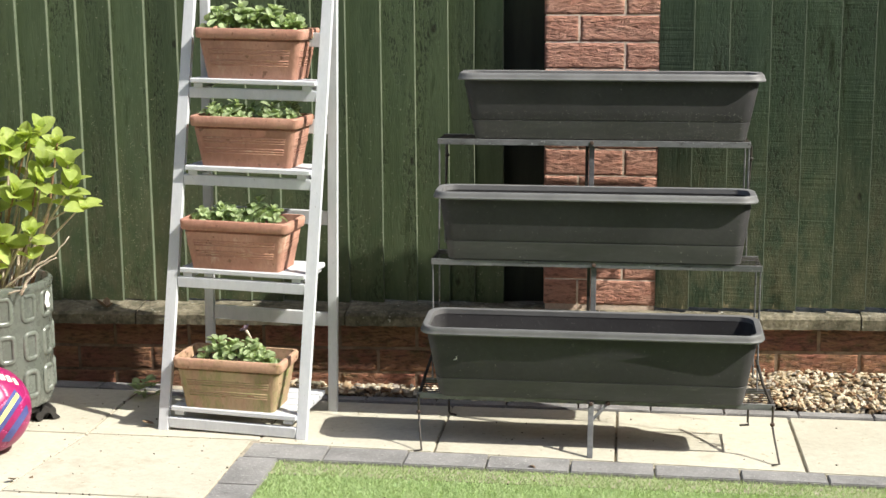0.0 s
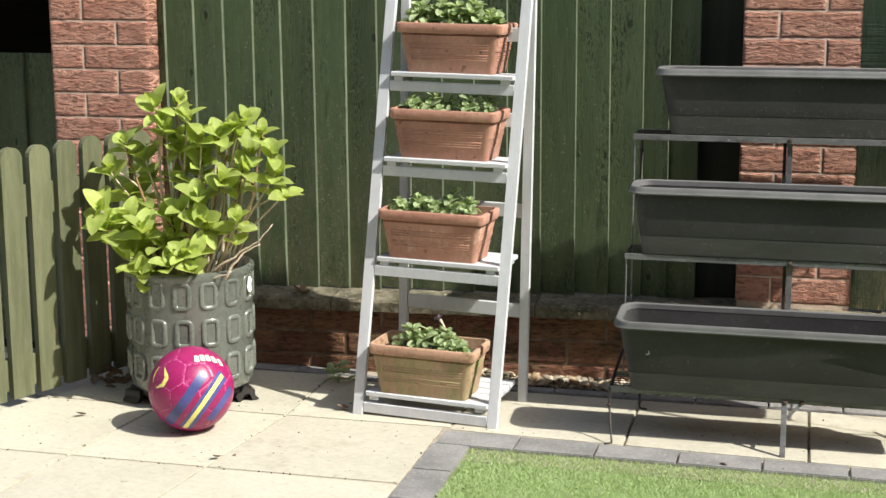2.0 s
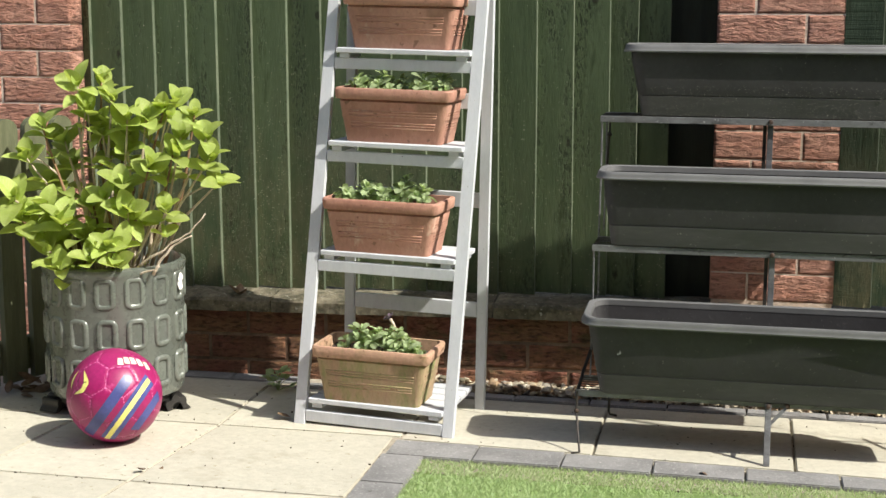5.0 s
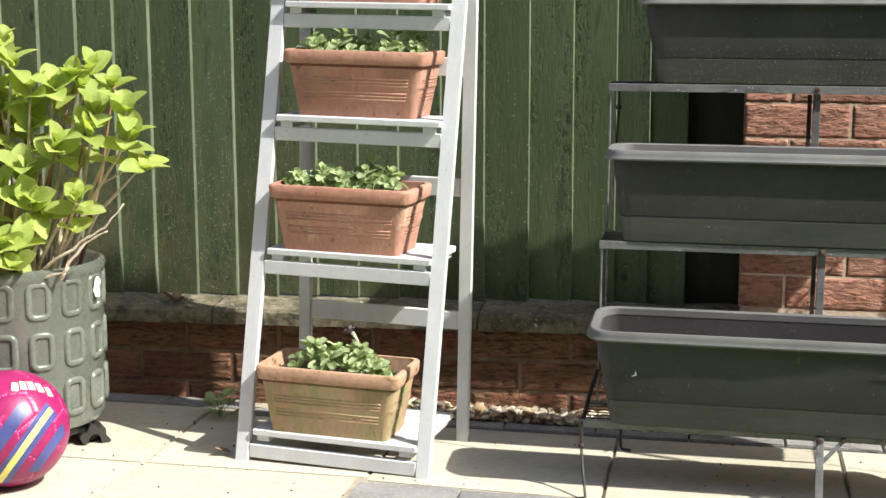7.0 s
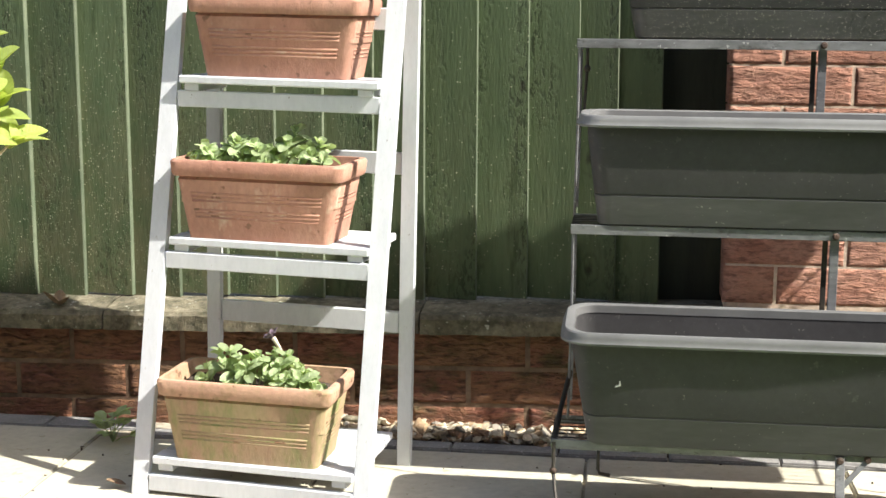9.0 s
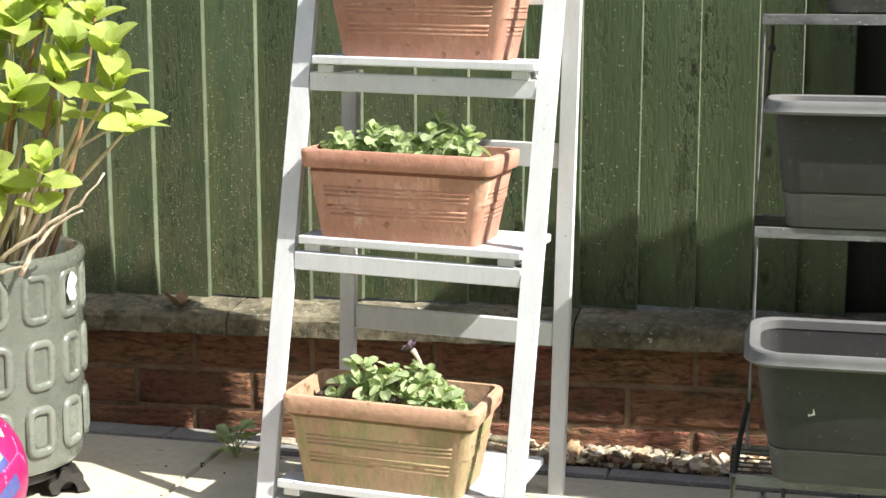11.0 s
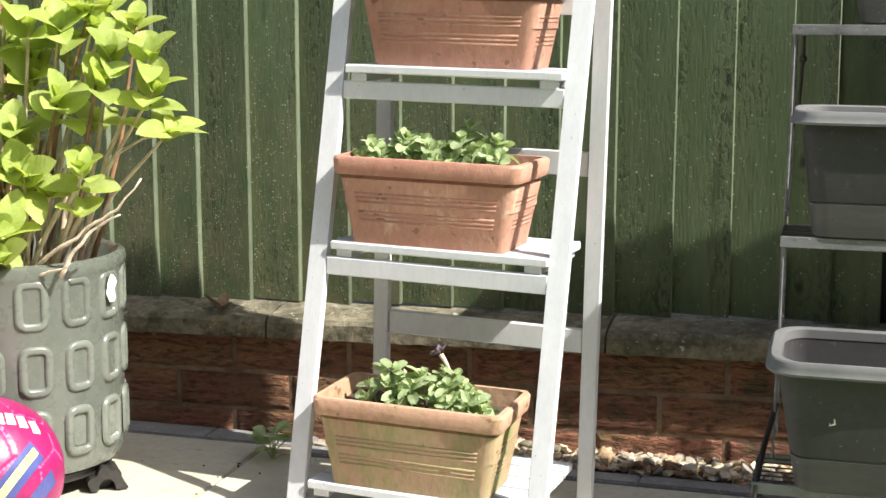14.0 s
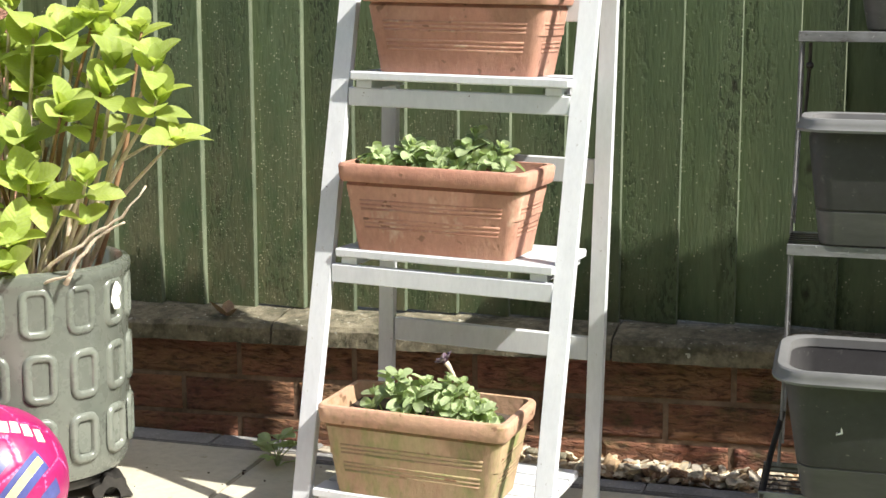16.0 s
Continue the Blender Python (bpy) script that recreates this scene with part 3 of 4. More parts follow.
for z in SHELVES:
    bm = bmesh.new()
    zz = z - (0.045 if z < 0.1 else 0.038)
    box(bm, -LW + 0.026, LW - 0.032, fy(zz) - 0.0075, fy(zz) + 0.0065, zz - 0.015, zz + 0.013, 0.0015)
    part("rung", bm, WHITE, ladder)
    shelf_front = fy(z) - (0.017 if z < 0.5 else 0.025)
    depth = by(z) - shelf_front - 0.002
    count = max(3, round(depth / 0.058))
    for i in range(count):
        bm = bmesh.new()
        y = shelf_front + i * depth / count
        inset = 0.036 if y < fy(z) + 0.012 else 0.038
        box(bm, -LW + inset - 0.003, LW - inset + 0.004, y, y + depth / count - 0.008, z - 0.013, z, 0.002)
        part("slat", bm, WHITE, ladder)
    for x in (-LW + 0.041, LW - 0.069):
        bm = bmesh.new()
        box(bm, x, x + 0.026, shelf_front + 0.006, shelf_front + depth - 0.01, z - 0.025, z - 0.0135, 0.001)
        part("cleat", bm, WHITE, ladder)
for z in (0.262, 0.543, 0.79, 1.02):
    bm = bmesh.new()
    box(bm, -LW + 0.052, LW - 0.028, by(z) - 0.004, by(z) + 0.008, z - 0.019, z + 0.019, 0.0015)
    part("back_rail", bm, WHITE, ladder)

# ---- terracotta troughs and their plants ----
def rounded_rect(lx, ly, r, n=5):
    pts = []
    for cx, cy, a0 in ((lx / 2 - r, ly / 2 - r, 0), (-lx / 2 + r, ly / 2 - r, 90), (-lx / 2 + r, -ly / 2 + r, 180), (lx / 2 - r, -ly / 2 + r, 270)):
        for k in range(n + 1):
            a = radians(a0 + 90 * k / n)
            pts.append((cx + r * math.cos(a), cy + r * math.sin(a)))
    return pts


def loft(bm, sections):
    """Closed loops (lx, ly, r, z) joined into one hollow skin."""
    rings = [[bm.verts.new((x, y, z)) for x, y in rounded_rect(lx, ly, r)] for lx, ly, r, z in sections]
    for a, b in zip(rings, rings[1:]):
        for k in range(len(a)):
            bm.faces.new((a[k], a[(k + 1) % len(a)], b[(k + 1) % len(a)], b[k]))
    bm.faces.new(rings[0][::-1])
    bm.faces.new(rings[-1])
    return bm


def leaf_bm(length, width, droop, fold, n=8, tip=0.8, teeth=0.0):
    """A blade with a fold along its middle: a high tip value draws its end out, teeth notch its edge."""
    bm = bmesh.new()
    rows, peak = [], 0.6 / (0.6 + tip)
    full = peak ** 0.6 * (1 - peak) ** tip
    for i in range(n + 1):
        s = i / n
        w = max(0.0006, width / 2 * s ** 0.6 * (1 - s) ** tip / full)
        z = -droop * s * s * length + 0.12 * length * s
        rows.append([bm.verts.new((x, s * length, z + abs(x) * fold)) for x in (-w * (1 - teeth * (i % 2)), -w * 0.5, 0, w * 0.5, w * (1 - teeth * (i % 2)))])
    for a, b in zip(rows, rows[1:]):
        for k in range(4):
            bm.faces.new((a[k], a[k + 1], b[k + 1], b[k]))
    return bm


def leaf_meshes(name, mat, size, kinds, n=8, tip=0.8, teeth=0.0):
    return [mesh_of(name, leaf_bm(size * l, size * w, d, f, n, tip, teeth), mat, True) for l, w, d, f in kinds]


PANSY_LEAVES = leaf_meshes("bedding_leaf", PANSY, 0.036, ((0.95, 0.60, 0.35, 0.3), (0.8, 0.66, 0.2, 0.35), (1.1, 0.54, 0.5, 0.25), (0.7, 0.68, 0.0, 0.4)), 10, 0.36)


def aim(at, azimuth, pitch, roll, scale):
    return Matrix.Translation(at) @ Euler((0, 0, azimuth)).to_matrix().to_4x4() @ Euler((pitch, roll, 0)).to_matrix().to_4x4() @ Matrix.Scale(scale, 4)


def trough(m, mat, rim_mat, label, L=0.296, D=0.166, H=0.132):
    x, y, z = m.translation
    t = thing("terracotta_trough", m, label, "plant trough", "terracotta troughs on the ladder")
    bm = bmesh.new()
    lb, db = L - 0.052, D - 0.04
    s = [(lb, db, 0.012, 0)]
    def at(h):
        return lb + 0.036 * h / (H - 0.026), db + 0.028 * h / (H - 0.026)
    for h in (0.03, 0.06, H - 0.033):
        a, b = at(h)
        s.append((a, b, 0.014, h))
    s += [(L - 0.026, D - 0.026, 0.012, H - 0.026), (L - 0.028, D - 0.028, 0.012, 0.06)]
    loft(bm, s)
    body = sharp(part("trough_body", bm, mat, t), 40)
    bm = bmesh.new()
    s = [(L - 0.018, D - 0.018, 0.012, H - 0.027), (L - 0.004, D - 0.004, 0.016, H - 0.027), (L, D, 0.016, H - 0.022), (L + 0.003, D + 0.003, 0.016, H - 0.004), (L - 0.002, D - 0.002, 0.016, H),
          (L - 0.018, D - 0.018, 0.012, H), (L - 0.024, D - 0.024, 0.012, H - 0.028), (L - 0.018, D - 0.018, 0.012, H - 0.027)]
    loft(bm, s)
    for q in [q for q in bm.faces if len(q.verts) > 4]:
        bm.faces.remove(q)
    sharp(part("rim", bm, rim_mat, t), 40)
    for h in (0.036, 0.0425, 0.049, 0.064, 0.0705, 0.077):
        a, b = at(h)
        bm = bmesh.new()
        tube(bm, [(-a / 2 + 0.022, -b / 2 + 0.0013, h), (a / 2 - 0.022, -b / 2 + 0.0013, h)], 0.0024, 8)
        part("rib", bm, mat, body, smooth=True)
        bm = bmesh.new()
        tube(bm, [(a / 2 - 0.0013, -b / 2 + 0.02, h), (a / 2 - 0.0013, b / 2 - 0.02, h)], 0.0024, 8)
        part("rib", bm, mat, body, smooth=True)
    bm = bmesh.new()
    gx, gy = 14, 6
    g = [[bm.verts.new(((i / gx - 0.5) * (L - 0.026), (j / gy - 0.5) * (D - 0.026), H - 0.026 + 0.006 * noise.noise(Vector((i * 1.3 + x * 9, j * 1.7, z * 9))))) for i in range(gx + 1)] for j in range(gy + 1)]
    for j in range(gy):
        for i in range(gx):
            bm.faces.new((g[j][i], g[j][i + 1], g[j + 1][i + 1], g[j + 1][i]))
    part("soil", bm, SOIL, t)
    return t


def bedding(m, clumps, shoots, label, tall=1.0):
    """Small bedding plants: domes of short shoots, each ending in a whorl of oval leaves."""
    p = thing("bedding_plants", m, label, "plants", "plants in the troughs")
    bm = bmesh.new()
    for cx, cy, r, h in clumps:
        for q in range(shoots):
            a, k = q * 2.4 + random.uniform(-0.3, 0.3), math.sqrt((q + 0.4) / shoots)
            at = Vector((cx + r * k * math.cos(a), cy + 0.85 * r * k * math.sin(a), h * (1.05 - 0.75 * k * k) * random.uniform(0.85, 1.15)))
            tube(bm, [(cx + (at.x - cx) * 0.3, cy + (at.y - cy) * 0.3, -0.012), at], 0.0012, 5)
            axis = Vector((math.cos(a) * k, math.sin(a) * k - 0.15, 1.0)).normalized()
            turn = Matrix.Translation(at) @ axis.to_track_quat("Z", "Y").to_matrix().to_4x4()
            for n in range(7):
                size = (0.42, 0.55, 0.75, 0.9, 1.0, 0.95, 0.85)[n] * random.uniform(0.8, 1.1) * tall * 0.88
                leaf = turn @ aim((0, 0, -0.0025 * n), n * 2.4 + q, 1.25 - 0.19 * n + random.uniform(-0.2, 0.2), random.uniform(-0.3, 0.3), size)
                part("leaf", random.choice(PANSY_LEAVES), PANSY, p, m=leaf)
    tagged(part("stalk", bm, PANSY, p), kind="stuff")
    return p


POTS = []
for i, (z, x, turn, mat, label) in enumerate(((SHELVES[0], -0.014, 2.0, MOSSY, "moss-stained terracotta trough on the lowest shelf"),
                                              (SHELVES[1], -0.019, 1.0, TERRA, "terracotta trough with ribbed bands on a shelf"),
                                              (SHELVES[2], -0.010, 2.0, TERRA, "terracotta trough with ribbed bands on a shelf"),
                                              (SHELVES[3], -0.010, 1.0, TERRA, "terracotta trough with ribbed bands on the top shelf"))):
    m = LADDER @ pose(x, fy(z) - 0.022 + 0.075, z + 0.0005, 0, 0, turn)
    trough(m, mat, MOSSY_RIM if mat == MOSSY else TERRA, label, H=0.137 if mat == MOSSY else 0.132)
    POTS.append(m @ pose(0, 0, 0.108))
bedding(POTS[0], [(-0.055, 0.0, 0.045, 0.062), (-0.005, -0.015, 0.045, 0.058), (0.045, 0.0, 0.045, 0.066), (0.085, -0.025, 0.035, 0.042)], 9, "clump of grey-green bedding plants in the mossy trough")
bedding(POTS[1], [(-0.105, -0.02, 0.032, 0.040), (-0.06, -0.01, 0.034, 0.050), (-0.012, -0.02, 0.034, 0.045), (0.035, 0, 0.038, 0.066), (0.085, -0.02, 0.036, 0.055)], 8, "bushy green bedding plants in a row")
bedding(POTS[2], [(-0.095, -0.02, 0.034, 0.048), (-0.045, -0.02, 0.034, 0.052), (0.01, 0.0, 0.03, 0.045), (0.055, -0.02, 0.034, 0.046), (0.105, -0.01, 0.028, 0.048)], 7, "green bedding plants in a row")
bedding(POTS[3], [(-0.1, -0.02, 0.036, 0.062), (-0.05, -0.01, 0.038, 0.070), (0.0, -0.02, 0.036, 0.062), (0.05, -0.02, 0.038, 0.072), (0.1, -0.01, 0.034, 0.052)], 8, "bushy grey-green bedding plants with long leaves", 1.35)

# ---- metal tiered stand ----
stand = thing("tiered_stand", pose(0, 0, 0), "dark metal three-tier plant stand with wire shelves", "plant stand")
TIERS = ((1.098, 1.918, -0.186, 0.749), (1.10, 1.946, -0.335, 0.452), (1.081, 1.977, -0.47, 0.130))
SHELF_D = 0.145
for i, (x0, x1, y, z) in enumerate(TIERS):
    bm = bmesh.new()
    box(bm, x0, x1, y - 0.002, y + 0.002, z - 0.0065, z + 0.009, 0.0006)
    part("front_bar", bm, METAL, stand)
    bm = bmesh.new()
    box(bm, x0, x1, y + SHELF_D - 0.002, y + SHELF_D + 0.002, z - 0.007, z + 0.007, 0.0006)
    part("back_bar", bm, METAL, stand)
    for x in (x0 + 0.002, x1 - 0.002):
        bm = bmesh.new()
        tube(bm, [(x, y, z), (x, y + SHELF_D, z)], 0.003, 6)
        part("side_bar", bm, WIRE, stand)
    for k in range(1, 7):
        bm = bmesh.new()
        yy = y + SHELF_D * k / 7
        tube(bm, [(x0, yy, z + 0.006), (x1, yy, z + 0.006)], 0.0014, 6)
        part("shelf_wire", bm, WIRE, stand)
# wire sides: one bent rod runs down each side from tier to tier
for s, (xa, xb, xc) in ((0, (1.102, 1.104, 1.086)), (1, (1.914, 1.942, 1.972))):
    out = -1 if s == 0 else 1
    for yo in (0.004, SHELF_D - 0.01):
        bm = bmesh.new()
        tube(bm, [(xa, TIERS[0][2] + yo, 0.745), (xa, TIERS[0][2] + yo + 0.002, 0.6), (xa + 0.002 * out, TIERS[0][2] + yo, 0.452)], 0.0024, 6)
        part("side_rod", bm, METAL, stand)
        bm = bmesh.new()
        tube(bm, [(xb, TIERS[1][2] + yo, 0.452), (xb, TIERS[1][2] + yo, 0.3), (xb + 0.002 * out, TIERS[1][2] + yo, 0.13)], 0.0024, 6)
        part("side_rod", bm, METAL, stand)
    bm = bmesh.new()
    tube(bm, [(xb, TIERS[1][2] + 0.02, 0.21), (xb + 0.012 * out, TIERS[1][2] - 0.05, 0.165), (xc, TIERS[2][2] + 0.004, 0.13)], 0.0042, 8)
    part("bracket", bm, WIRE, stand)
    bm = bmesh.new()
    tube(bm, [(xc, -0.472, 0.135), (xc, -0.473, 0.085), (xc + 0.006, -0.495, 0.05), (xc + 0.015, -0.53, 0.006), (xc - 0.004, -0.535, 0.004)], 0.0028, 8)
    part("wire_leg", bm, WIRE, stand)
    bm = bmesh.new()
    bmesh.ops.create_icosphere(bm, subdivisions=2, radius=0.006, matrix=Matrix.Translation((xc, -0.473, 0.088)))
    part("knuckle", bm, RUST, stand, smooth=True)
    bm = bmesh.new()
    hx = 1.155 if s == 0 else 1.918
    tube(bm, [(hx, -0.40, 0.13), (hx, -0.40, 0.07), (hx + 0.003, -0.402, 0.064), (hx + (0.02 if s == 0 else -0.02), -0.404, 0.062)], 0.0028, 8)
    part("shelf_hook", bm, WIRE, stand)
    bm = bmesh.new()
    tube(bm, [(xa + 0.012, TIERS[0][2] + 0.08, 0.74), (xa + 0.012, TIERS[0][2] + 0.08, 0.71), (xa + 0.008, TIERS[0][2] + 0.08, 0.62)], 0.0028, 8)
    rod = part("link_rod", bm, WIRE, stand)
    bm = bmesh.new()
    bmesh.ops.create_icosphere(bm, subdivisions=2, radius=0.0065, matrix=Matrix.Translation((xa + 0.012, TIERS[0][2] + 0.08, 0.705)))
    part("knob", bm, WIRE, rod, smooth=True)
# flat centre legs, each behind the trough below it
for x, y, z0, z1 in ((1.507, -0.175, 0.452, 0.75), (1.521, -0.327, 0.14, 0.452), (1.524, -0.4775, 0.0, 0.134)):
    bm = bmesh.new()
    if z0 == 0.0:
        box(bm, x - 0.007, x + 0.007, y - 0.003, y + 0.003, 0, z1, 0.0008, Matrix.Translation((0, -0.017, 0)))
        for v in bm.verts:
            v.co.y += 0.017 * v.co.z / z1 - 0.03 * (1 - v.co.z / z1)
    else:
        box(bm, x - 0.007, x + 0.007, y - 0.003, y + 0.003, z0, z1, 0.0008)
    part("centre_leg", bm, METAL, stand)
    if z0:
        bm = bmesh.new()
        box(bm, x - 0.017, x - 0.0085, y + 0.012, y + 0.015, z0, z1 - 0.01, 0.0008)
        part("back_strip", bm, WIRE, stand)
bm = bmesh.new()
tube(bm, [(1.526, -0.487, 0.085), (1.566, -0.475, 0.128)], 0.0055, 4)
part("leg_brace", bm, METAL, stand)
for x, y, z in ((1.507, -0.189, 0.751), (1.521, -0.338, 0.453), (1.524, -0.4825, 0.128), (1.566, -0.476, 0.129), (1.524, -0.487, 0.088)):
    bm = bmesh.new()
    lathe(bm, ((0.006, 0), (0.006, 0.002), (0.0035, 0.004), (0.0035, 0.007)), 8)
    part("bolt", bm, RUST, stand, m=pose(x, y, z, 90))

# ---- black plastic troughs ----
def planter(x, y, z, tilt, L, D, H, lb, label):
    p = thing("plastic_planter", pose(x, y, z, tilt, 0, 0), label, "planter", "planters on the tiered stand")
    bm = bmesh.new()
    w = 0.0035
    d0, d1 = D - 0.055, D - 0.024
    l1 = L - 0.034
    def at(h):
        k = h / (H - 0.022)
        return lb + (l1 - lb) * k, d0 + (d1 - d0) * k
    s = [(lb - 0.012, d0 - 0.012, 0.018, 0), (lb, d0, 0.022, 0.004)]
    for h, o in ((0.05, 0), (0.0512, -0.0024), (0.0528, -0.0024), (0.054, 0), (H - 0.03, 0)):
        a, b = at(h)
        s.append((a + o, b + o, 0.028, h))
    s += [(l1 - 2 * w, d1 - 2 * w, 0.034, H - 0.012), (l1 - 0.012, d1 - 0.01, 0.03, H - 0.03), (lb - 2 * w, d0 - 2 * w, 0.02, 0.012), (lb - 0.02, d0 - 0.02, 0.012, 0.009)]
    loft(bm, s)
    for q in bm.faces:
        c = q.calc_center_median()
        q.material_index = 1 if c.z < 0.05 and c.y < 0 and max(v.co.z for v in q.verts) > 0.045 else 0
    body = sharp(part("planter_body", bm, PLASTIC, p), 30)
    body.data.materials.append(SCUFFED)
    bm = bmesh.new()
    s = [(l1 + 0.001, d1 + 0.001, 0.03, H - 0.013), (L - 0.006, D - 0.006, 0.042, H - 0.0185), (L - 0.001, D - 0.001, 0.045, H - 0.0185), (L, D, 0.045, H - 0.0150), (L - 0.004, D - 0.004, 0.043, H - 0.0125), (L - 0.006, D - 0.006, 0.043, H - 0.008),
         (L - 0.010, D - 0.010, 0.041, H - 0.002), (L - 0.014, D - 0.014, 0.04, H), (L - 0.022, D - 0.022, 0.038, H), (l1 - 2 * w, d1 - 2 * w, 0.034, H - 0.002), (l1 - 2.5 * w, d1 - 2.5 * w, 0.034, H - 0.014), (l1 + 0.001, d1 + 0.001, 0.03, H - 0.015)]
    loft(bm, s)
    for q in [q for q in bm.faces if len(q.verts) > 4]:
        bm.faces.remove(q)
    sharp(part("rim", bm, RIM_LIT, p, "grey rolled rim, the sun it catches put into its colour"), 30)
    return p


planter(1.551, -0.136, 0.7575, 0.0, 0.802, 0.155, 0.176, 0.71, "empty dark grey plastic planter, soil-splashed, on the top tier")
planter(1.518, -0.290, 0.4605, 0.6, 0.826, 0.155, 0.181, 0.75, "empty dark grey plastic planter on the middle tier")
planter(1.519, -0.418, 0.1390, 4.5, 0.852, 0.185, 0.190, 0.762, "empty dark grey plastic planter on the lowest tier")


# soil splashes on the top planter's front, crumbs on the paving
def crumbs(name, count, place, size, mat):
    base = bmesh.new()
    bmesh.ops.create_icosphere(base, subdivisions=1, radius=1.0)
    bv, bf = np.array([v.co[:] for v in base.verts]), np.array([[v.index for v in f.verts] for f in base.faces])
    base.free()
    co, fa = [], []
    for i in range(count):
        s = size * rng.uniform(0.5, 1.4) * np.array([rng.uniform(0.6, 2.2), rng.uniform(0.7, 1.3), rng.uniform(0.4, 1.4)])
        co.append(bv * rng.uniform(0.7, 1.2, (len(bv), 1)) * s + place())
        fa.append(bf + i * len(bv))
    me = bpy.data.meshes.new(name)
    me.from_pydata(np.concatenate(co).tolist(), [], np.concatenate(fa).tolist())
    me.materials.append(mat)
    return tagged(new(name, me), kind="stuff")


def splash():
    h = 0.004 + 0.075 * rng.uniform() ** 1.5
    return (1.551 + rng.uniform(-0.34, 0.34), -0.136 - 0.0500 - 0.0155 * h / 0.148 - 0.0012, 0.7575 + h)


tagged(crumbs("soil_splash", 1500, splash, 0.0007, SPLASH), "pale dried soil splashes on the top planter", "soil")
tagged(crumbs("paving_crumbs", 160, lambda: (rng.uniform(-0.6, 2.2), rng.uniform(-1.0, -0.12), 0.001), 0.0015, SOIL), "small dark soil crumbs on the paving", "soil")
bm = bmesh.new()
tube(bm, [(0.004, -0.001, 0.016), (0.005, -0.002, 0.008), (0.001, -0.002, 0.002), (0.002, -0.002, -0.005), (-0.005, -0.001, -0.008), (-0.004, -0.001, -0.003)], [0.001, 0.0015, 0.0011, 0.0018, 0.0014, 0.0008], 6)
tagged(part("dried_dropping", bm, CHIP, m=pose(1.185, -0.499, 0.243)), "small pale dried streak stuck on the planter", "stain")

# ---- glazed pot with hydrangea ----
PX, PY, PR = -0.114, -0.37, 0.177
pot = thing("glazed_pot", pose(PX, PY, 0.044), "green-grey glazed cylinder pot with raised rectangle pattern", "plant pot")
bm = bmesh.new()
lathe(bm, ((PR - 0.03, 0), (PR - 0.012, 0.004), (PR - 0.006, 0.02), (PR - 0.003, 0.15), (PR - 0.002, 0.308), (PR + 0.002, 0.320), (PR + 0.004, 0.330), (PR + 0.002, 0.338), (PR - 0.008, 0.342),
           (PR - 0.016, 0.336), (PR - 0.02, 0.27), (PR - 0.024, 0.265)), 72)
pot_body = sharp(part("pot_body", bm, GLAZE, pot), 50)
ring = bmesh.new()
path = rounded_rect(0.040, 0.068, 0.012, 4)
cross = ((-0.008, -0.002), (-0.006, 0.003), (-0.003, 0.0045), (0.002, 0.0045), (0.005, 0.003), (0.007, -0.002))
rings = []
for k, (u, v) in enumerate(path):
    n2 = Vector((u - max(-0.008, min(0.008, u)), v - max(-0.022, min(0.022, v)))).normalized()
    rings.append([ring.verts.new((u + n2.x * o, -h, v + n2.y * o)) for o, h in cross])
for k in range(len(rings)):
    a, b = rings[k], rings[(k + 1) % len(rings)]
    for q in range(len(cross) - 1):
        ring.faces.new((a[q], a[q + 1], b[q + 1], b[q]))
ring.faces.new([ring.verts.new((u * 0.55, 0.0012, v * 0.72)) for u, v in path])
me = mesh_of("raised_frame", ring, GLAZE, True)
bend = PR - 0.003
for row, z in enumerate((0.073, 0.1765, 0.280)):
    for k in range(15):
        a = 2 * math.pi * k / 15 + 0.286 + 0.02 * (row % 2)
        part("raised_frame", me, GLAZE, pot_body, m=pose(bend * math.sin(a), -bend * math.cos(a), z, 0, 0, math.degrees(a)))
bm = bmesh.new()
lathe(bm, ((0.02, 0), (PR - 0.021, 0.0), (PR - 0.021, 0.006), (0.02, 0.012)), 40)
part("soil", bm, SOIL, pot, m=pose(0, 0, 0.292))
bm = bmesh.new()
bmesh.ops.create_icosphere(bm, subdivisions=2, radius=1.0, matrix=Matrix.Diagonal((0.013, 0.003, 0.022, 1)))
rough_up(bm, 0.006, 75)
a = 1.527
part("chip", bm, CHIP, pot_body, "bare white chip in the glaze", m=pose((PR + 0.004) * math.sin(a), -(PR + 0.004) * math.cos(a), 0.288, 0, 0, math.degrees(a)))
caddy = thing("pot_caddy", pose(PX, PY, 0), "black plastic wheeled pot caddy under the pot", "pot caddy")
bm = bmesh.new()
lathe(bm, ((0.12, 0.026), (0.15, 0.028), (0.152, 0.041), (0.12, 0.0435)), 40)
part("ring", bm, BLACK, caddy)
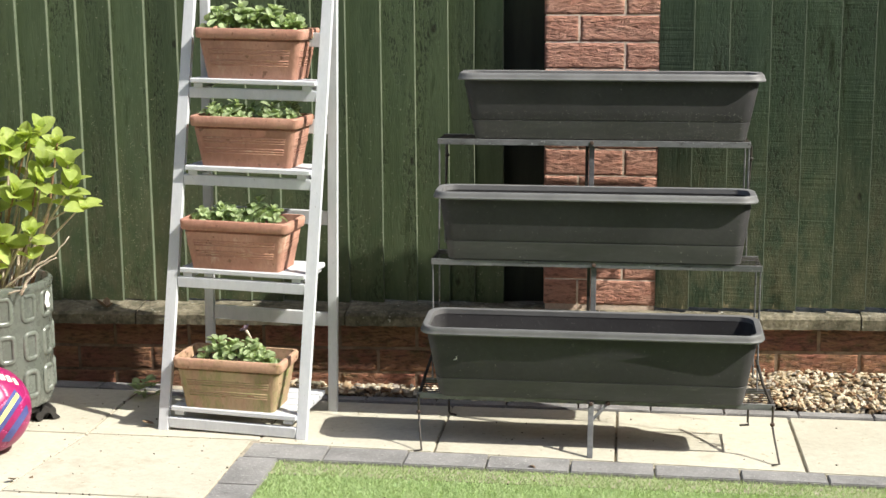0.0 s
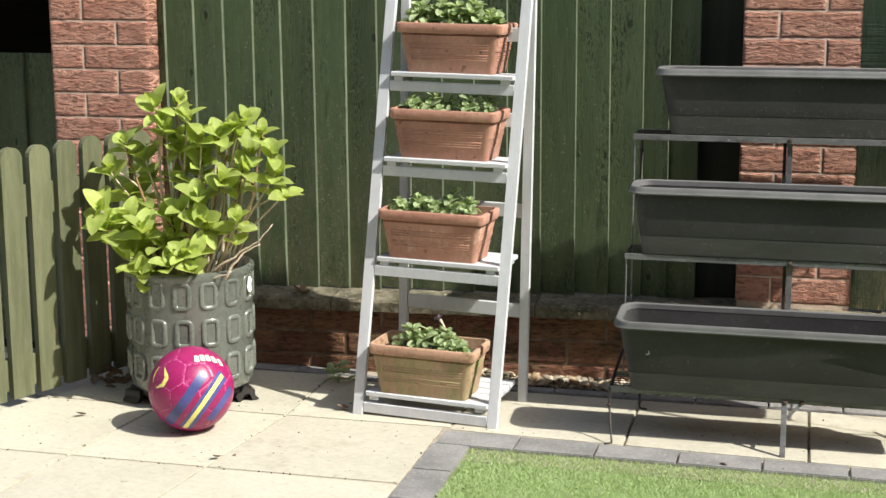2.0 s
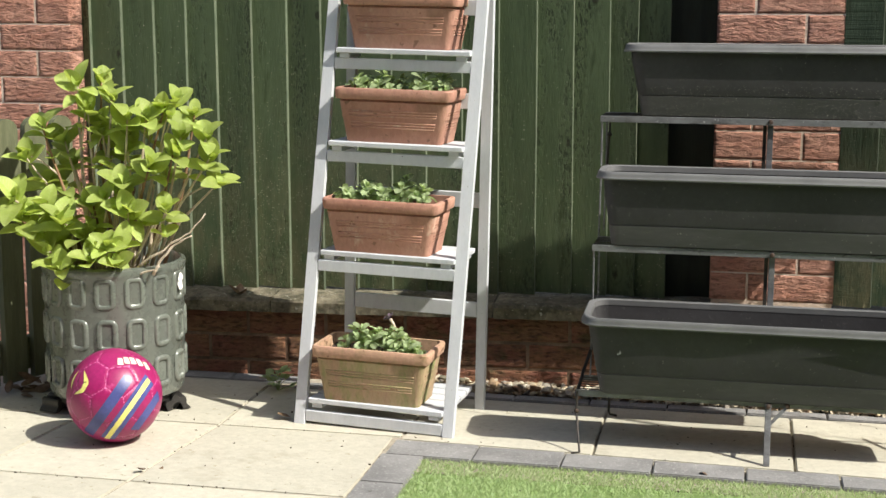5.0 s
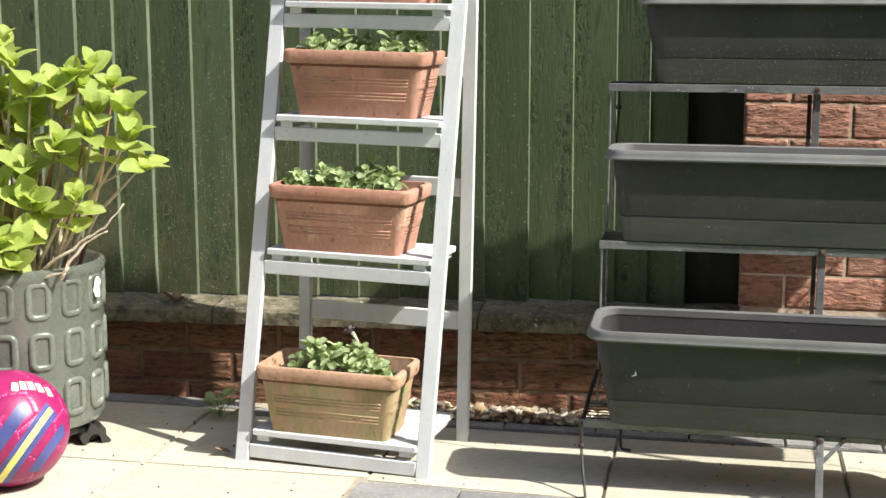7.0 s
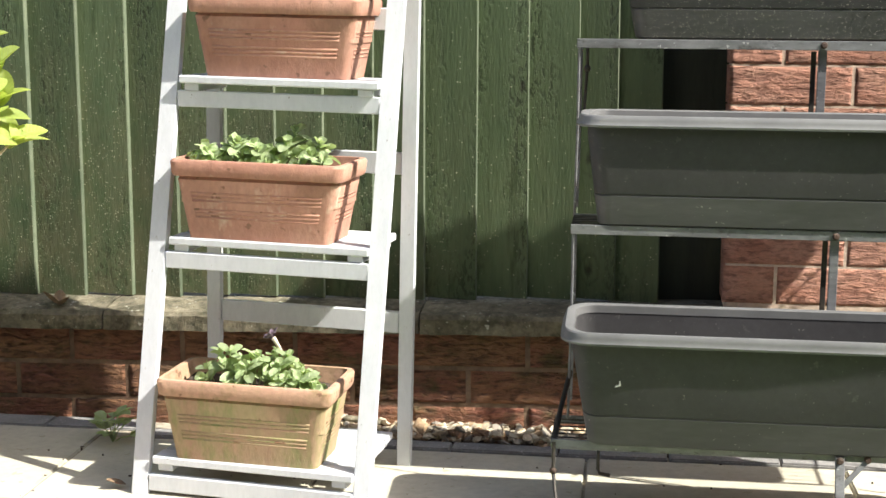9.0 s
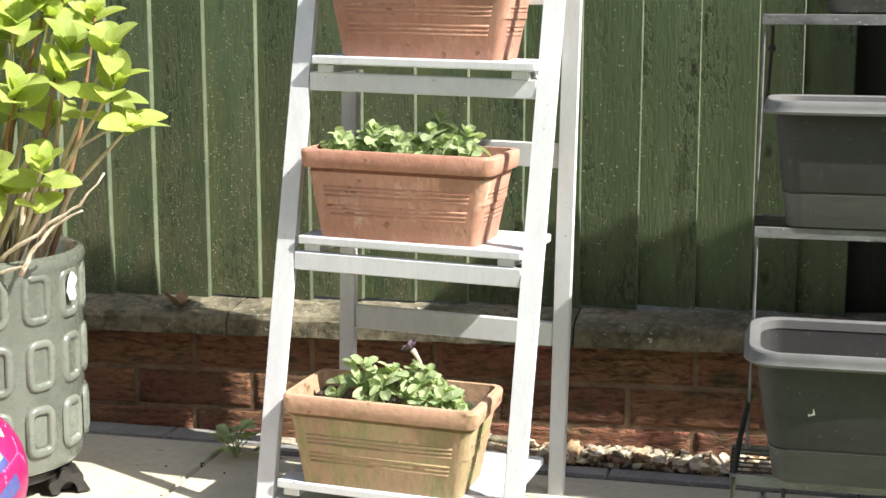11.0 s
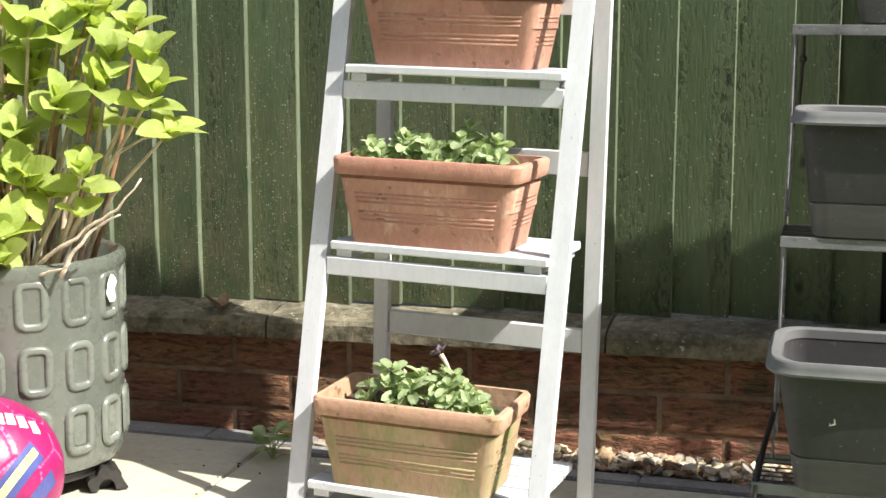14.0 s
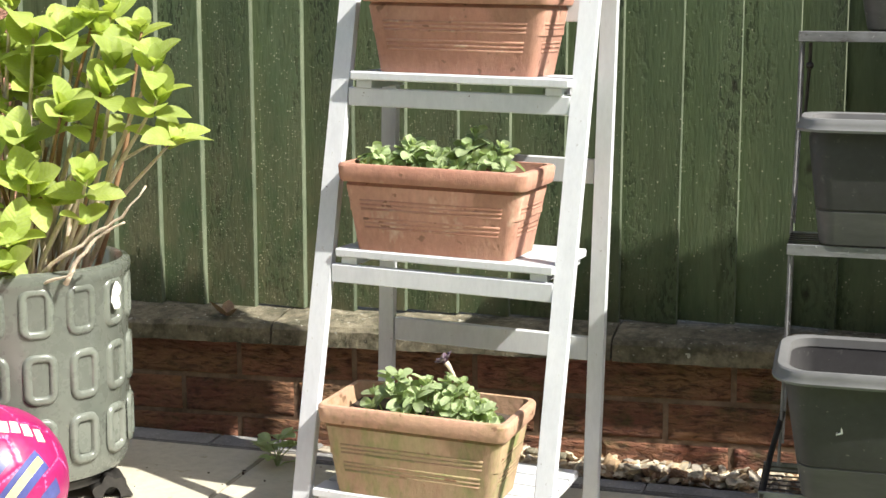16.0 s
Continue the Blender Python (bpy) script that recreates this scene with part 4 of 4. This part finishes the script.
for deg in (88, 195, 303):
    a = radians(deg)
    bm = bmesh.new()
    n = 28
    arch = [((0.030 + 0.0038 * math.cos(7 * t)) * math.cos(t), 0.003 + (0.036 + 0.0038 * math.cos(7 * t)) * math.sin(t)) for t in (math.pi * q / n for q in range(n + 1))]
    arch += [(0.014 * math.cos(t), 0.003 + 0.019 * math.sin(t)) for t in (math.pi * (1 - q / n) for q in range(n + 1))]
    fr, bk = [[bm.verts.new((x, y, z)) for x, z in arch] for y in (-0.024, 0.03)]
    for q in range(n):
        j = len(arch) - 1 - q
        bm.faces.new((fr[q], fr[q + 1], fr[j - 1], fr[j]))
        bm.faces.new((bk[j], bk[j - 1], bk[q + 1], bk[q]))
    for q in range(len(arch)):
        bm.faces.new((fr[q], bk[q], bk[(q + 1) % len(arch)], fr[(q + 1) % len(arch)]))
    cover = part("castor_cover", bm, BLACK, caddy, m=pose(0.158 * math.sin(a), -0.158 * math.cos(a), 0, 0, 0, math.degrees(a) - 50))
    bm = bmesh.new()
    lathe(bm, ((0.011, -0.009), (0.013, -0.006), (0.013, 0.006), (0.011, 0.009)), 16)
    part("wheel", bm, BLACK, cover, m=pose(0, 0.01, 0.013, 90, 0, 0))

hydrangea = thing("hydrangea", pose(PX - 0.022, PY, 0.342), "hydrangea shrub with bright lime green leaves", "shrub")
LEAVES = leaf_meshes("hydrangea_leaf", LEAF, 0.080, ((1, 0.68, 0.34, 0.30), (0.94, 0.72, 0.18, 0.40), (1.06, 0.64, 0.50, 0.24), (0.88, 0.70, 0.08, 0.46)), 20, 0.70, 0.04)
# ends of the shoots in centimetres: across, up, and forward of the pot's middle
LOW = ((-18, 31, 5), (-19, 21, 10), (-17, 16, 11), (-12, 19, 8), (-16, 24, -3), (-5, 17, 14), (-12, 12, 8), (-9, 9, 13), (-4, 5, 16), (4, 8, 17), (1, 20, 8), (6, 23, 5), (-1, 12, 10), (7, 11, 15),
       (16, 30, 8), (17, 26, -2), (21, 20, 10), (9, 25, 8), (5, 22, 10), (11, 19, 10), (10, 11, 14), (30, 25, 0))
HIGH = ((-15, 39, 2), (-10, 35, 0), (-10, 28, -5), (-6, 49, 0), (-1, 50, -3), (4, 46, 2), (-2, 43, 3), (8, 41, 2), (5, 36, -3), (7, 33, 0), (0, 40, 0), (12, 41, 0), (16, 43, -2), (2, 34, -3),
        (22, 37, 2), (18, 45, -5), (23, 42, -5), (29, 37, 3), (30, 32, 4), (12, 38, -3), (21, 33, 5))
for i, (sx, sz, sy) in enumerate(LOW + HIGH):
    tip = Vector((sx / 100, -sy / 100, sz / 100 - 0.014))
    root = Vector((0.28 * tip.x + random.uniform(-0.035, 0.045) + 0.02, random.uniform(-0.06, 0.06), -0.05))
    midp = root.lerp(tip, 0.55) + Vector((random.uniform(-0.015, 0.015), random.uniform(-0.02, 0.02), 0.03))
    r0 = 0.0058 if sz > 18 else 0.004
    pts = [root.lerp(midp, q / 4) if q <= 4 else midp.lerp(tip, (q - 4) / 4) for q in range(9)]
    pts = [p + noise.noise_vector(p * 14 + Vector((i, 0, 0))) * 0.008 * (1 - q / 8) for q, p in enumerate(pts)]
    bm = bmesh.new()
    tube(bm, pts, [r0 * (1 - 0.62 * q / 8) for q in range(9)], 7)
    stem = part("stem", bm, TWIG if i % 4 == 2 else STEM, hydrangea, smooth=True)
    # crossed pairs at the end, their axis turned outwards and to the light
    axis = Vector((tip.x * 0.8 + 0.15, tip.y * 1.2 - 0.35, 0.85)).normalized()
    turn = axis.to_track_quat("Z", "Y").to_matrix().to_4x4()
    a0, big = random.uniform(0, 3.14), random.uniform(0.84, 1.05) * (0.9 if sz > 34 else 1.0)
    for q, (back, pitch, size) in enumerate(((-0.004, 1.3, 0.45), (0, 1.0, 0.85), (0.012, 0.65, 1.0), (0.03, 0.22, 0.85))[:4 if i % 3 else 3]):
        for side in (0, 1):
            a = a0 + q * 1.57 + side * 3.14 + random.uniform(-0.25, 0.25)
            m = Matrix.Translation(pts[-1] - axis * back) @ turn @ aim((0, 0, 0), a, pitch + random.uniform(-0.25, 0.25), random.uniform(-0.4, 0.4), random.uniform(0.85, 1.08) * size * big)
            part("leaf", random.choice(LEAVES), LEAF, stem, m=m)
    for q in (4, 6) if sx < -8 else (5 + i % 2,) if sx < 4 else ():
        for side in (0, 1):
            part("leaf", random.choice(LEAVES), LEAF, stem, m=aim(pts[q], a0 + q * 1.57 + side * 3.14, 0.25, random.uniform(-0.4, 0.4), random.uniform(0.6, 0.85)))
    if i % 3 == 1:
        side_tip = tip + Vector((random.uniform(-0.045, 0.045), random.uniform(-0.04, 0.03), random.uniform(-0.075, -0.03)))
        bm = bmesh.new()
        tube(bm, [pts[5], pts[5].lerp(side_tip, 0.5) + Vector((0, 0, 0.008)), side_tip], [r0 * 0.5, r0 * 0.4, r0 * 0.3], 6)
        part("side_shoot", bm, STEM, stem, smooth=True)
        for q, (pitch, size) in enumerate(((1.1, 0.4), (0.6, 0.72))):
            for side in (0, 1):
                part("leaf", random.choice(LEAVES), LEAF, stem, m=Matrix.Translation(side_tip) @ turn @ aim((0, 0, 0), a0 + 0.7 + q * 1.57 + side * 3.14, pitch + random.uniform(-0.3, 0.3), random.uniform(-0.4, 0.4), size * random.uniform(0.8, 1.1)))
for i in range(26):
    root = Vector((random.uniform(-0.06, 0.11), random.uniform(-0.12, 0.04), -0.05))
    tip = root + Vector((random.uniform(-0.05, 0.07) + root.x * 0.9, random.uniform(-0.02, 0.04), random.uniform(0.13, 0.30)))
    bm = bmesh.new()
    r = random.uniform(0.003, 0.006)
    bend = [root.lerp(tip, q / 5) + noise.noise_vector(root * 40 + Vector((q * 0.7, i, 0))) * 0.012 for q in range(6)]
    tube(bm, bend, [r * (1 - 0.09 * q) * (1.15 if q % 2 else 0.95) for q in range(6)], 7)
    part("cut_stem", bm, TWIG if i % 6 == 3 else STEM, hydrangea, smooth=True)
for bend in (((0.07, -0.08, -0.01), (0.14, -0.11, 0.045), (0.19, -0.12, 0.08), (0.24, -0.12, 0.115), (0.28, -0.12, 0.138), (0.317, -0.12, 0.182)),
             ((0.18, -0.12, 0.03), (0.195, -0.12, 0.06), (0.225, -0.12, 0.092), (0.255, -0.12, 0.116), (0.285, -0.12, 0.13)),
             ((0.06, -0.1, -0.005), (0.12, -0.12, 0.02), (0.17, -0.13, 0.036), (0.20, -0.13, 0.05))):
    bm = bmesh.new()
    ways = [Vector(p).lerp(Vector(q), k / 3) for p, q in zip(bend, bend[1:]) for k in range(3)] + [Vector(bend[-1])]
    ways = [p + noise.noise_vector(p * 45) * 0.005 for p in ways]
    tube(bm, ways, [0.0040 - 0.0030 * k / len(ways) + 0.0006 * (k % 3 == 0) for k in range(len(ways))], 7)
    part("dead_branch", bm, STEM, hydrangea, "bare pale dead branch", smooth=True)

# ---- football ----
BR = 0.111
ball = thing("football", pose(0.012, -0.664, BR), "magenta football with navy and yellow stripes", "ball")
phi = (1 + 5 ** 0.5) / 2
ico = [Vector(v).normalized() for v in [(0, s, t * phi) for s in (1, -1) for t in (1, -1)] + [(s, t * phi, 0) for s in (1, -1) for t in (1, -1)] + [(t * phi, 0, s) for s in (1, -1) for t in (1, -1)]]
hexa = []
for i in range(12):
    for j in range(i):
        for k in range(j):
            if ico[i].dot(ico[j]) > 0.4 and ico[j].dot(ico[k]) > 0.4 and ico[i].dot(ico[k]) > 0.4:
                hexa.append((ico[i] + ico[j] + ico[k]).normalized())
turn = Euler((0.35, 0.5, 0.25)).to_matrix()
SEEDS = [(turn @ v, 0.0) for v in ico] + [(turn @ v, 0.036) for v in hexa]
bm = bmesh.new()
bmesh.ops.create_icosphere(bm, subdivisions=6, radius=1.0)
for v in bm.verts:
    u = v.co.normalized()
    d = sorted((u - c).length - w for c, w in SEEDS)
    gap = d[1] - d[0]
    v.co = u * BR * (1 - 0.024 * max(0.0, 1 - gap / 0.04) ** 1.2)
for q in bm.faces:
    u = q.calc_center_median().normalized()
    d = sorted((u - c).length - w for c, w in SEEDS)
    q.material_index = 1 if d[1] - d[0] < 0.015 else 0
skin = part("ball_skin", bm, PINK, ball, smooth=True)
skin.data.materials.append(SEAM)


FACE = Vector((0.43, -0.86, 0.26)).normalized()
ACROSS = Vector((0.89, 0.45, 0.0)).normalized()
ABOVE = ACROSS.cross(-FACE).normalized()


def band(across, above, shift, half, a0, a1, lift):
    """A printed strip along a circle of the ball, named by the circle's axis."""
    axis = (ACROSS * across + ABOVE * above).normalized()
    e1 = (FACE - axis * FACE.dot(axis)).normalized()
    e2 = axis.cross(e1)
    bm, rows = bmesh.new(), []
    for i in range(33):
        a = radians(a0 + (a1 - a0) * i / 32)
        rows.append([])
        for s in (-1, -0.5, 0, 0.5, 1):
            h = shift + half * s
            r = math.sqrt(max(0.0, 1 - h * h))
            rows[-1].append(bm.verts.new((axis * h + (e1 * math.cos(a) + e2 * math.sin(a)) * r) * (BR + lift)))
    for p, q in zip(rows, rows[1:]):
        for k in range(4):
            bm.faces.new((p[k], p[k + 1], q[k + 1], q[k]))
    return bm


for shift, half, a0, a1, mat, lift, lab in ((0.0, 0.11, -26, 72, BLUE, 0.0004, "navy stripe"), (0.385, 0.135, -46, 64, BLUE, 0.0004, "navy stripe"),
                                            (0.375, 0.05, -44, 64, YELLOW, 0.0008, "pale yellow stripe"), (0.74, 0.075, -48, 34, BLUE, 0.0004, "navy stripe")):
    part("stripe", band(0.79, -0.61, shift, half, a0, a1, lift), mat, skin, lab, True)


def ribbon(points, widths, lift):
    """A curved printed strip: angles across and above the ball's face, in degrees."""
    bm, rows, n = bmesh.new(), [], len(points) - 1
    for i in range(8 * n + 1):
        k, s = min(i // 8, n - 1), i / 8 - min(i // 8, n - 1)
        (u0, v0), (u1, v1) = points[k], points[k + 1]
        d = Vector((u1 - u0, v1 - v0)).normalized()
        u, v, w = u0 + (u1 - u0) * s, v0 + (v1 - v0) * s, widths[k] + (widths[k + 1] - widths[k]) * s
        rows.append([])
        for q in (-1, 0, 1):
            a, b = radians(u - d.y * w * q), radians(v + d.x * w * q)
            rows[-1].append(bm.verts.new((FACE * math.cos(a) * math.cos(b) + ACROSS * math.sin(a) * math.cos(b) + ABOVE * math.sin(b)) * (BR + lift)))
    for p, q in zip(rows, rows[1:]):
        for k in range(2):
            bm.faces.new((p[k], p[k + 1], q[k + 1], q[k]))
    return bm


part("printed_mark", ribbon(((-59, 34), (-63, 27), (-65, 20), (-64, 11)), (0.4, 2.0, 2.2, 0.4), 0.0009), YELLOW, skin, "pale yellow printed swirl", True)
part("printed_mark", ribbon(((-46, 33), (-41, 25), (-37, 17), (-42, 8), (-56, 4)), (0.4, 2.2, 3.6, 3.0, 0.4), 0.0009), YELLOW, skin, "pale yellow printed swirl", True)
for u, v in ((10, 44), (21, 45), (32, 44), (43, 40.5), (54, 35)):
    part("printed_mark", ribbon(((u - 4.2, v + 0.4), (u + 4.2, v - 0.8)), (5.6, 5.6), 0.0009), CREAM, skin, "cream printed mark", True)

# ---- clutter ----
weed = thing("weed", pose(0.246, -0.15, 0.0), "small green weed growing in a paving joint", "weed")
WEED = leaf_meshes("weed_leaf", PANSY, 0.034, ((1, 0.72, 0.3, 0.2), (0.8, 0.8, 0.2, 0.3)))
for k in range(9):
    a, tall = k * 2.4, 0.012 + 0.005 * k
    out = 0.034 - 0.0028 * k
    bm = bmesh.new()
    tube(bm, [(0, 0, -0.004), (out * 0.4 * math.cos(a), out * 0.4 * math.sin(a), tall * 0.6), (out * math.cos(a), out * math.sin(a), tall)], 0.0012, 5)
    stalk = part("stalk", bm, PANSY, weed)
    for turn in (-0.9, 0.0, 0.9):
        part("leaf", WEED[k % 2], PANSY, stalk, m=aim((out * math.cos(a), out * math.sin(a), tall), a - 1.57 + turn, 0.35 + random.uniform(-0.2, 0.3), random.uniform(-0.3, 0.3), random.uniform(0.7, 1.1)))
DRYS = leaf_meshes("dead_leaf", DRY, 0.04, ((1, 0.6, -0.4, 0.6), (0.8, 0.7, 0.5, -0.5)))
for x, y, z in ((0.36, -0.4, 0.004), (-0.34, -0.16, 0.004), (-0.38, -0.22, 0.004), (-0.3, -0.12, 0.01), (-0.4, -0.14, 0.004), (-0.36, -0.1, 0.02), (-0.33, -0.2, 0.012), (0.17, -0.86, 0.003), (0.2, -0.83, 0.003), (-0.32, -0.62, 0.003), (1.385, -0.622, 0.008)):
    tagged(part("dead_leaf", random.choice(DRYS), DRY, m=aim((x, y, z), random.uniform(0, 6), 0.45 if z > 0.2 else -0.08, random.uniform(-0.2, 0.2), random.uniform(0.6, 0.9))), "dry curled brown leaf", "dead leaf", "dead leaves")
for turn, tilt in ((0.4, 0.1), (2.3, 0.3), (4.2, 0.05)):
    tagged(part("dead_leaf", DRYS[0], DRY, m=aim((0.088, 0.0, 0.226), turn, tilt, 0.2, 0.95)), "dry curled brown leaf on the coping", "dead leaf", "dead leaves")
for k in range(18):
    y = random.uniform(-0.37, -0.2)
    x = -0.315 + 0.36 * y + random.uniform(0.0, 0.05)
    tagged(part("dead_leaf", random.choice(DRYS), DRY, m=aim((x, y, 0.004 + 0.02 * random.random()), random.uniform(0, 6), random.uniform(-0.2, 0.5), random.uniform(-0.6, 0.6), random.uniform(0.8, 1.5))), "dry curled brown leaf heaped at the gate's foot", "dead leaf", "dead leaves")
flower = thing("faded_flower", POTS[0] @ pose(0.028, 0.01, 0), "wilted dark purple flower on a pale brown stalk", "flower")
bm = bmesh.new()
tube(bm, [(0.014, 0, -0.02), (0.018, 0, 0.045), (0.012, 0, 0.065), (0.002, 0, 0.082), (-0.004, 0, 0.090)], [0.0015, 0.0016, 0.0022, 0.0036, 0.0045], 8)
stalk = part("stalk", bm, STEM, flower, smooth=True)
for k in range(5):
    bm = leaf_bm(0.019, 0.013, 0.5, 0.5, 6, 0.4)
    rough_up(bm, 0.003, 160)
    part("petal", bm, PETAL, stalk, smooth=True, m=pose(-0.003, 0, 0.088, 0, -38, 0) @ aim((0, 0, 0), k * 1.257, 0.95 + 0.25 * (k % 2), 0, 1))

bm = bmesh.new()
box(bm, -0.035, 0.035, -0.008, 0.008, -0.003, 0.003, 0.0015)
rough_up(bm, 0.003, 60)
tagged(part("stone_shard", bm, COPING, m=pose(0.70, -0.034, 0.029, 12, 3, -4)), "flat pale shard of stone on the gravel", "stone")

# ---- gravel along the wall ----
def gravel():
    base = bmesh.new()
    bmesh.ops.create_icosphere(base, subdivisions=2, radius=1.0)
    bv, bf = np.array([v.co[:] for v in base.verts]), np.array([[v.index for v in f.verts] for f in base.faces])
    base.free()
    co, fa, n = [], [], 0
    for i in range(4600):
        x = rng.uniform(0.5, 1.72) if i < 1100 else rng.uniform(1.7, 2.9)
        y = rng.uniform(-0.064, 0.004)
        heap = min(1.0, max(0.0, (x - 1.62) / 0.3))
        rise = 0.010 + heap * 0.085 * (y + 0.064) / 0.068
        s = rng.uniform(0.005, 0.0115) if i < 1100 else rng.uniform(0.004, 0.0095)
        m = np.array(Euler((rng.uniform(-0.7, 0.7), rng.uniform(-0.7, 0.7), rng.uniform(0, 6))).to_matrix())
        lump = 1 + 0.26 * np.sin(bv @ rng.uniform(-4, 4, 3) + rng.uniform(0, 6)) + 0.18 * np.sin(bv @ rng.uniform(-6, 6, 3))
        jag = bv * lump[:, None] * rng.uniform(0.95, 1.06, (len(bv), 1)) * (s * np.array([1.4, 1.0, 0.55]))
        co.append(jag @ m.T + (x, y, rise + rng.uniform(-0.01, 0.012)))
        fa.append(bf + n)
        n += len(bv)
    me = bpy.data.meshes.new("gravel")
    me.from_pydata(np.concatenate(co).tolist(), [], np.concatenate(fa).tolist())
    me.materials.append(GRAVEL)
    return me


tagged(new("gravel", gravel()), "loose golden flint gravel along the wall", "gravel", kind="stuff")
bm = bmesh.new()
box(bm, 0.45, 3.3, -0.066, 0.002, -0.04, 0.002)
n = [bm.verts.new(p) for p in ((1.75, -0.06, 0.001), (3.3, -0.06, 0.001), (3.3, 0.003, 0.085), (1.95, 0.003, 0.085))]
bm.faces.new(n)
tagged(part("gravel_bed", bm, SOIL), "soil bed under the gravel", "soil", kind="structure")

# ---- paving ----
bm = bmesh.new()
box(bm, -1.9, 0.752, -4.9, 0.0, -0.0445, -0.004)
box(bm, 0.752, 3.4, -0.71, 0.0, -0.0445, -0.009)
paving = tagged(part("pavement", bm, JOINT), "cream paved patio with dark joints", "patio", kind="structure")


def slab(x0, x1, y0, y1, kind, mat=SLAB, top=0.0, cut=None, skew=0.0):
    bm = bmesh.new()
    box(bm, x0, x1, y0, y1, -0.03, top)
    for v in bm.verts:
        if skew and v.co.x < 0.6:
            v.co.x += skew * (max(v.co.y, -1.4) + 0.488)
    for v in bm.verts:
        if cut and v.co.y < (y0 + y1) / 2:
            v.co.y = cut(v.co.x)
    top_edges = [e for e in bm.edges if all(v.co.z > top - 0.001 for v in e.verts)]
    bmesh.ops.bevel(bm, geom=top_edges, offset=0.0025, segments=2, affect="EDGES")
    for v in bm.verts:
        v.co.x += 0.0015 * noise.noise(Vector((v.co.x * 9, v.co.y * 9, x0 * 7)))
        v.co.z += 0.0012 * noise.noise(Vector((v.co.x * 3, v.co.y * 3, 4)))
    part(kind, bm, mat, paving)


XS = (-1.88, -1.58, -1.13, -0.63, -0.16, 0.205, 0.668, 1.13, 1.588, 2.05, 2.50, 2.95, 3.39)
G = 0.0027
for a, b in zip(XS, XS[1:]):
    if a < 0.2:
        slab(a + G, b - G, -0.488 + G, -0.075, "slab")
    elif a < 0.6:
        slab(a + G, b - G, -0.488 + G, -0.118, "slab")
    else:
        slab(a + G, b - G, -0.47, -0.118, "slab", cut=lambda x: front_line(x) + G)
for a, b in zip(XS[:6], (*XS[1:6], 0.65)):
    y = -0.488
    while y > -4.4:
        slab(a + G, b - G, y - 0.445 + G, y - G, "slab", skew=0.10)
        y -= 0.445


def in_joint():
    """A place in one of the joints between the slabs, more often close to a crossing."""
    side, off = rng.integers(0, 5), rng.normal(0, 0.0035)
    if rng.uniform() < 0.5:
        y = rng.uniform(-1.6, -0.1)
        return (XS[side + 2] + off + (0.10 * (max(y, -1.4) + 0.488) if y < -0.488 else 0), y, 0.0005)
    row = rng.integers(0, 3)
    return (XS[side + 2] + abs(rng.normal(0, 0.16)), -0.488 - 0.445 * row + off, 0.0005)


tagged(crumbs("joint_soil", 240, in_joint, 0.0016, SOIL), "dark soil and grit caught in the paving joints", "soil")
# dark block edging: against the wall, along the lawn's end and down its side
x = -0.72
while x < 3.3:
    if x < 0.2:
        slab(x, x + 0.197, -0.068, -0.003, "edging_block", EDGING, 0.001)
    else:
        slab(x, x + 0.197, -0.112, -0.068, "edging_block", EDGING, 0.004)
    x += 0.2
for k in range(13):
    x = 0.658 + 0.205 * k
    slab(x + 0.002, x + 0.203, -0.65, front_line(x + 0.1) - 0.004, "edging_block", EDGING, 0.0015, cut=lambda x: lawn_line(x) - 0.003)
for k in range(14):
    y = -0.622 - 0.203 * k
    slab(0.652, 0.752, y - 0.2, y, "edging_block", EDGING, 0.001)
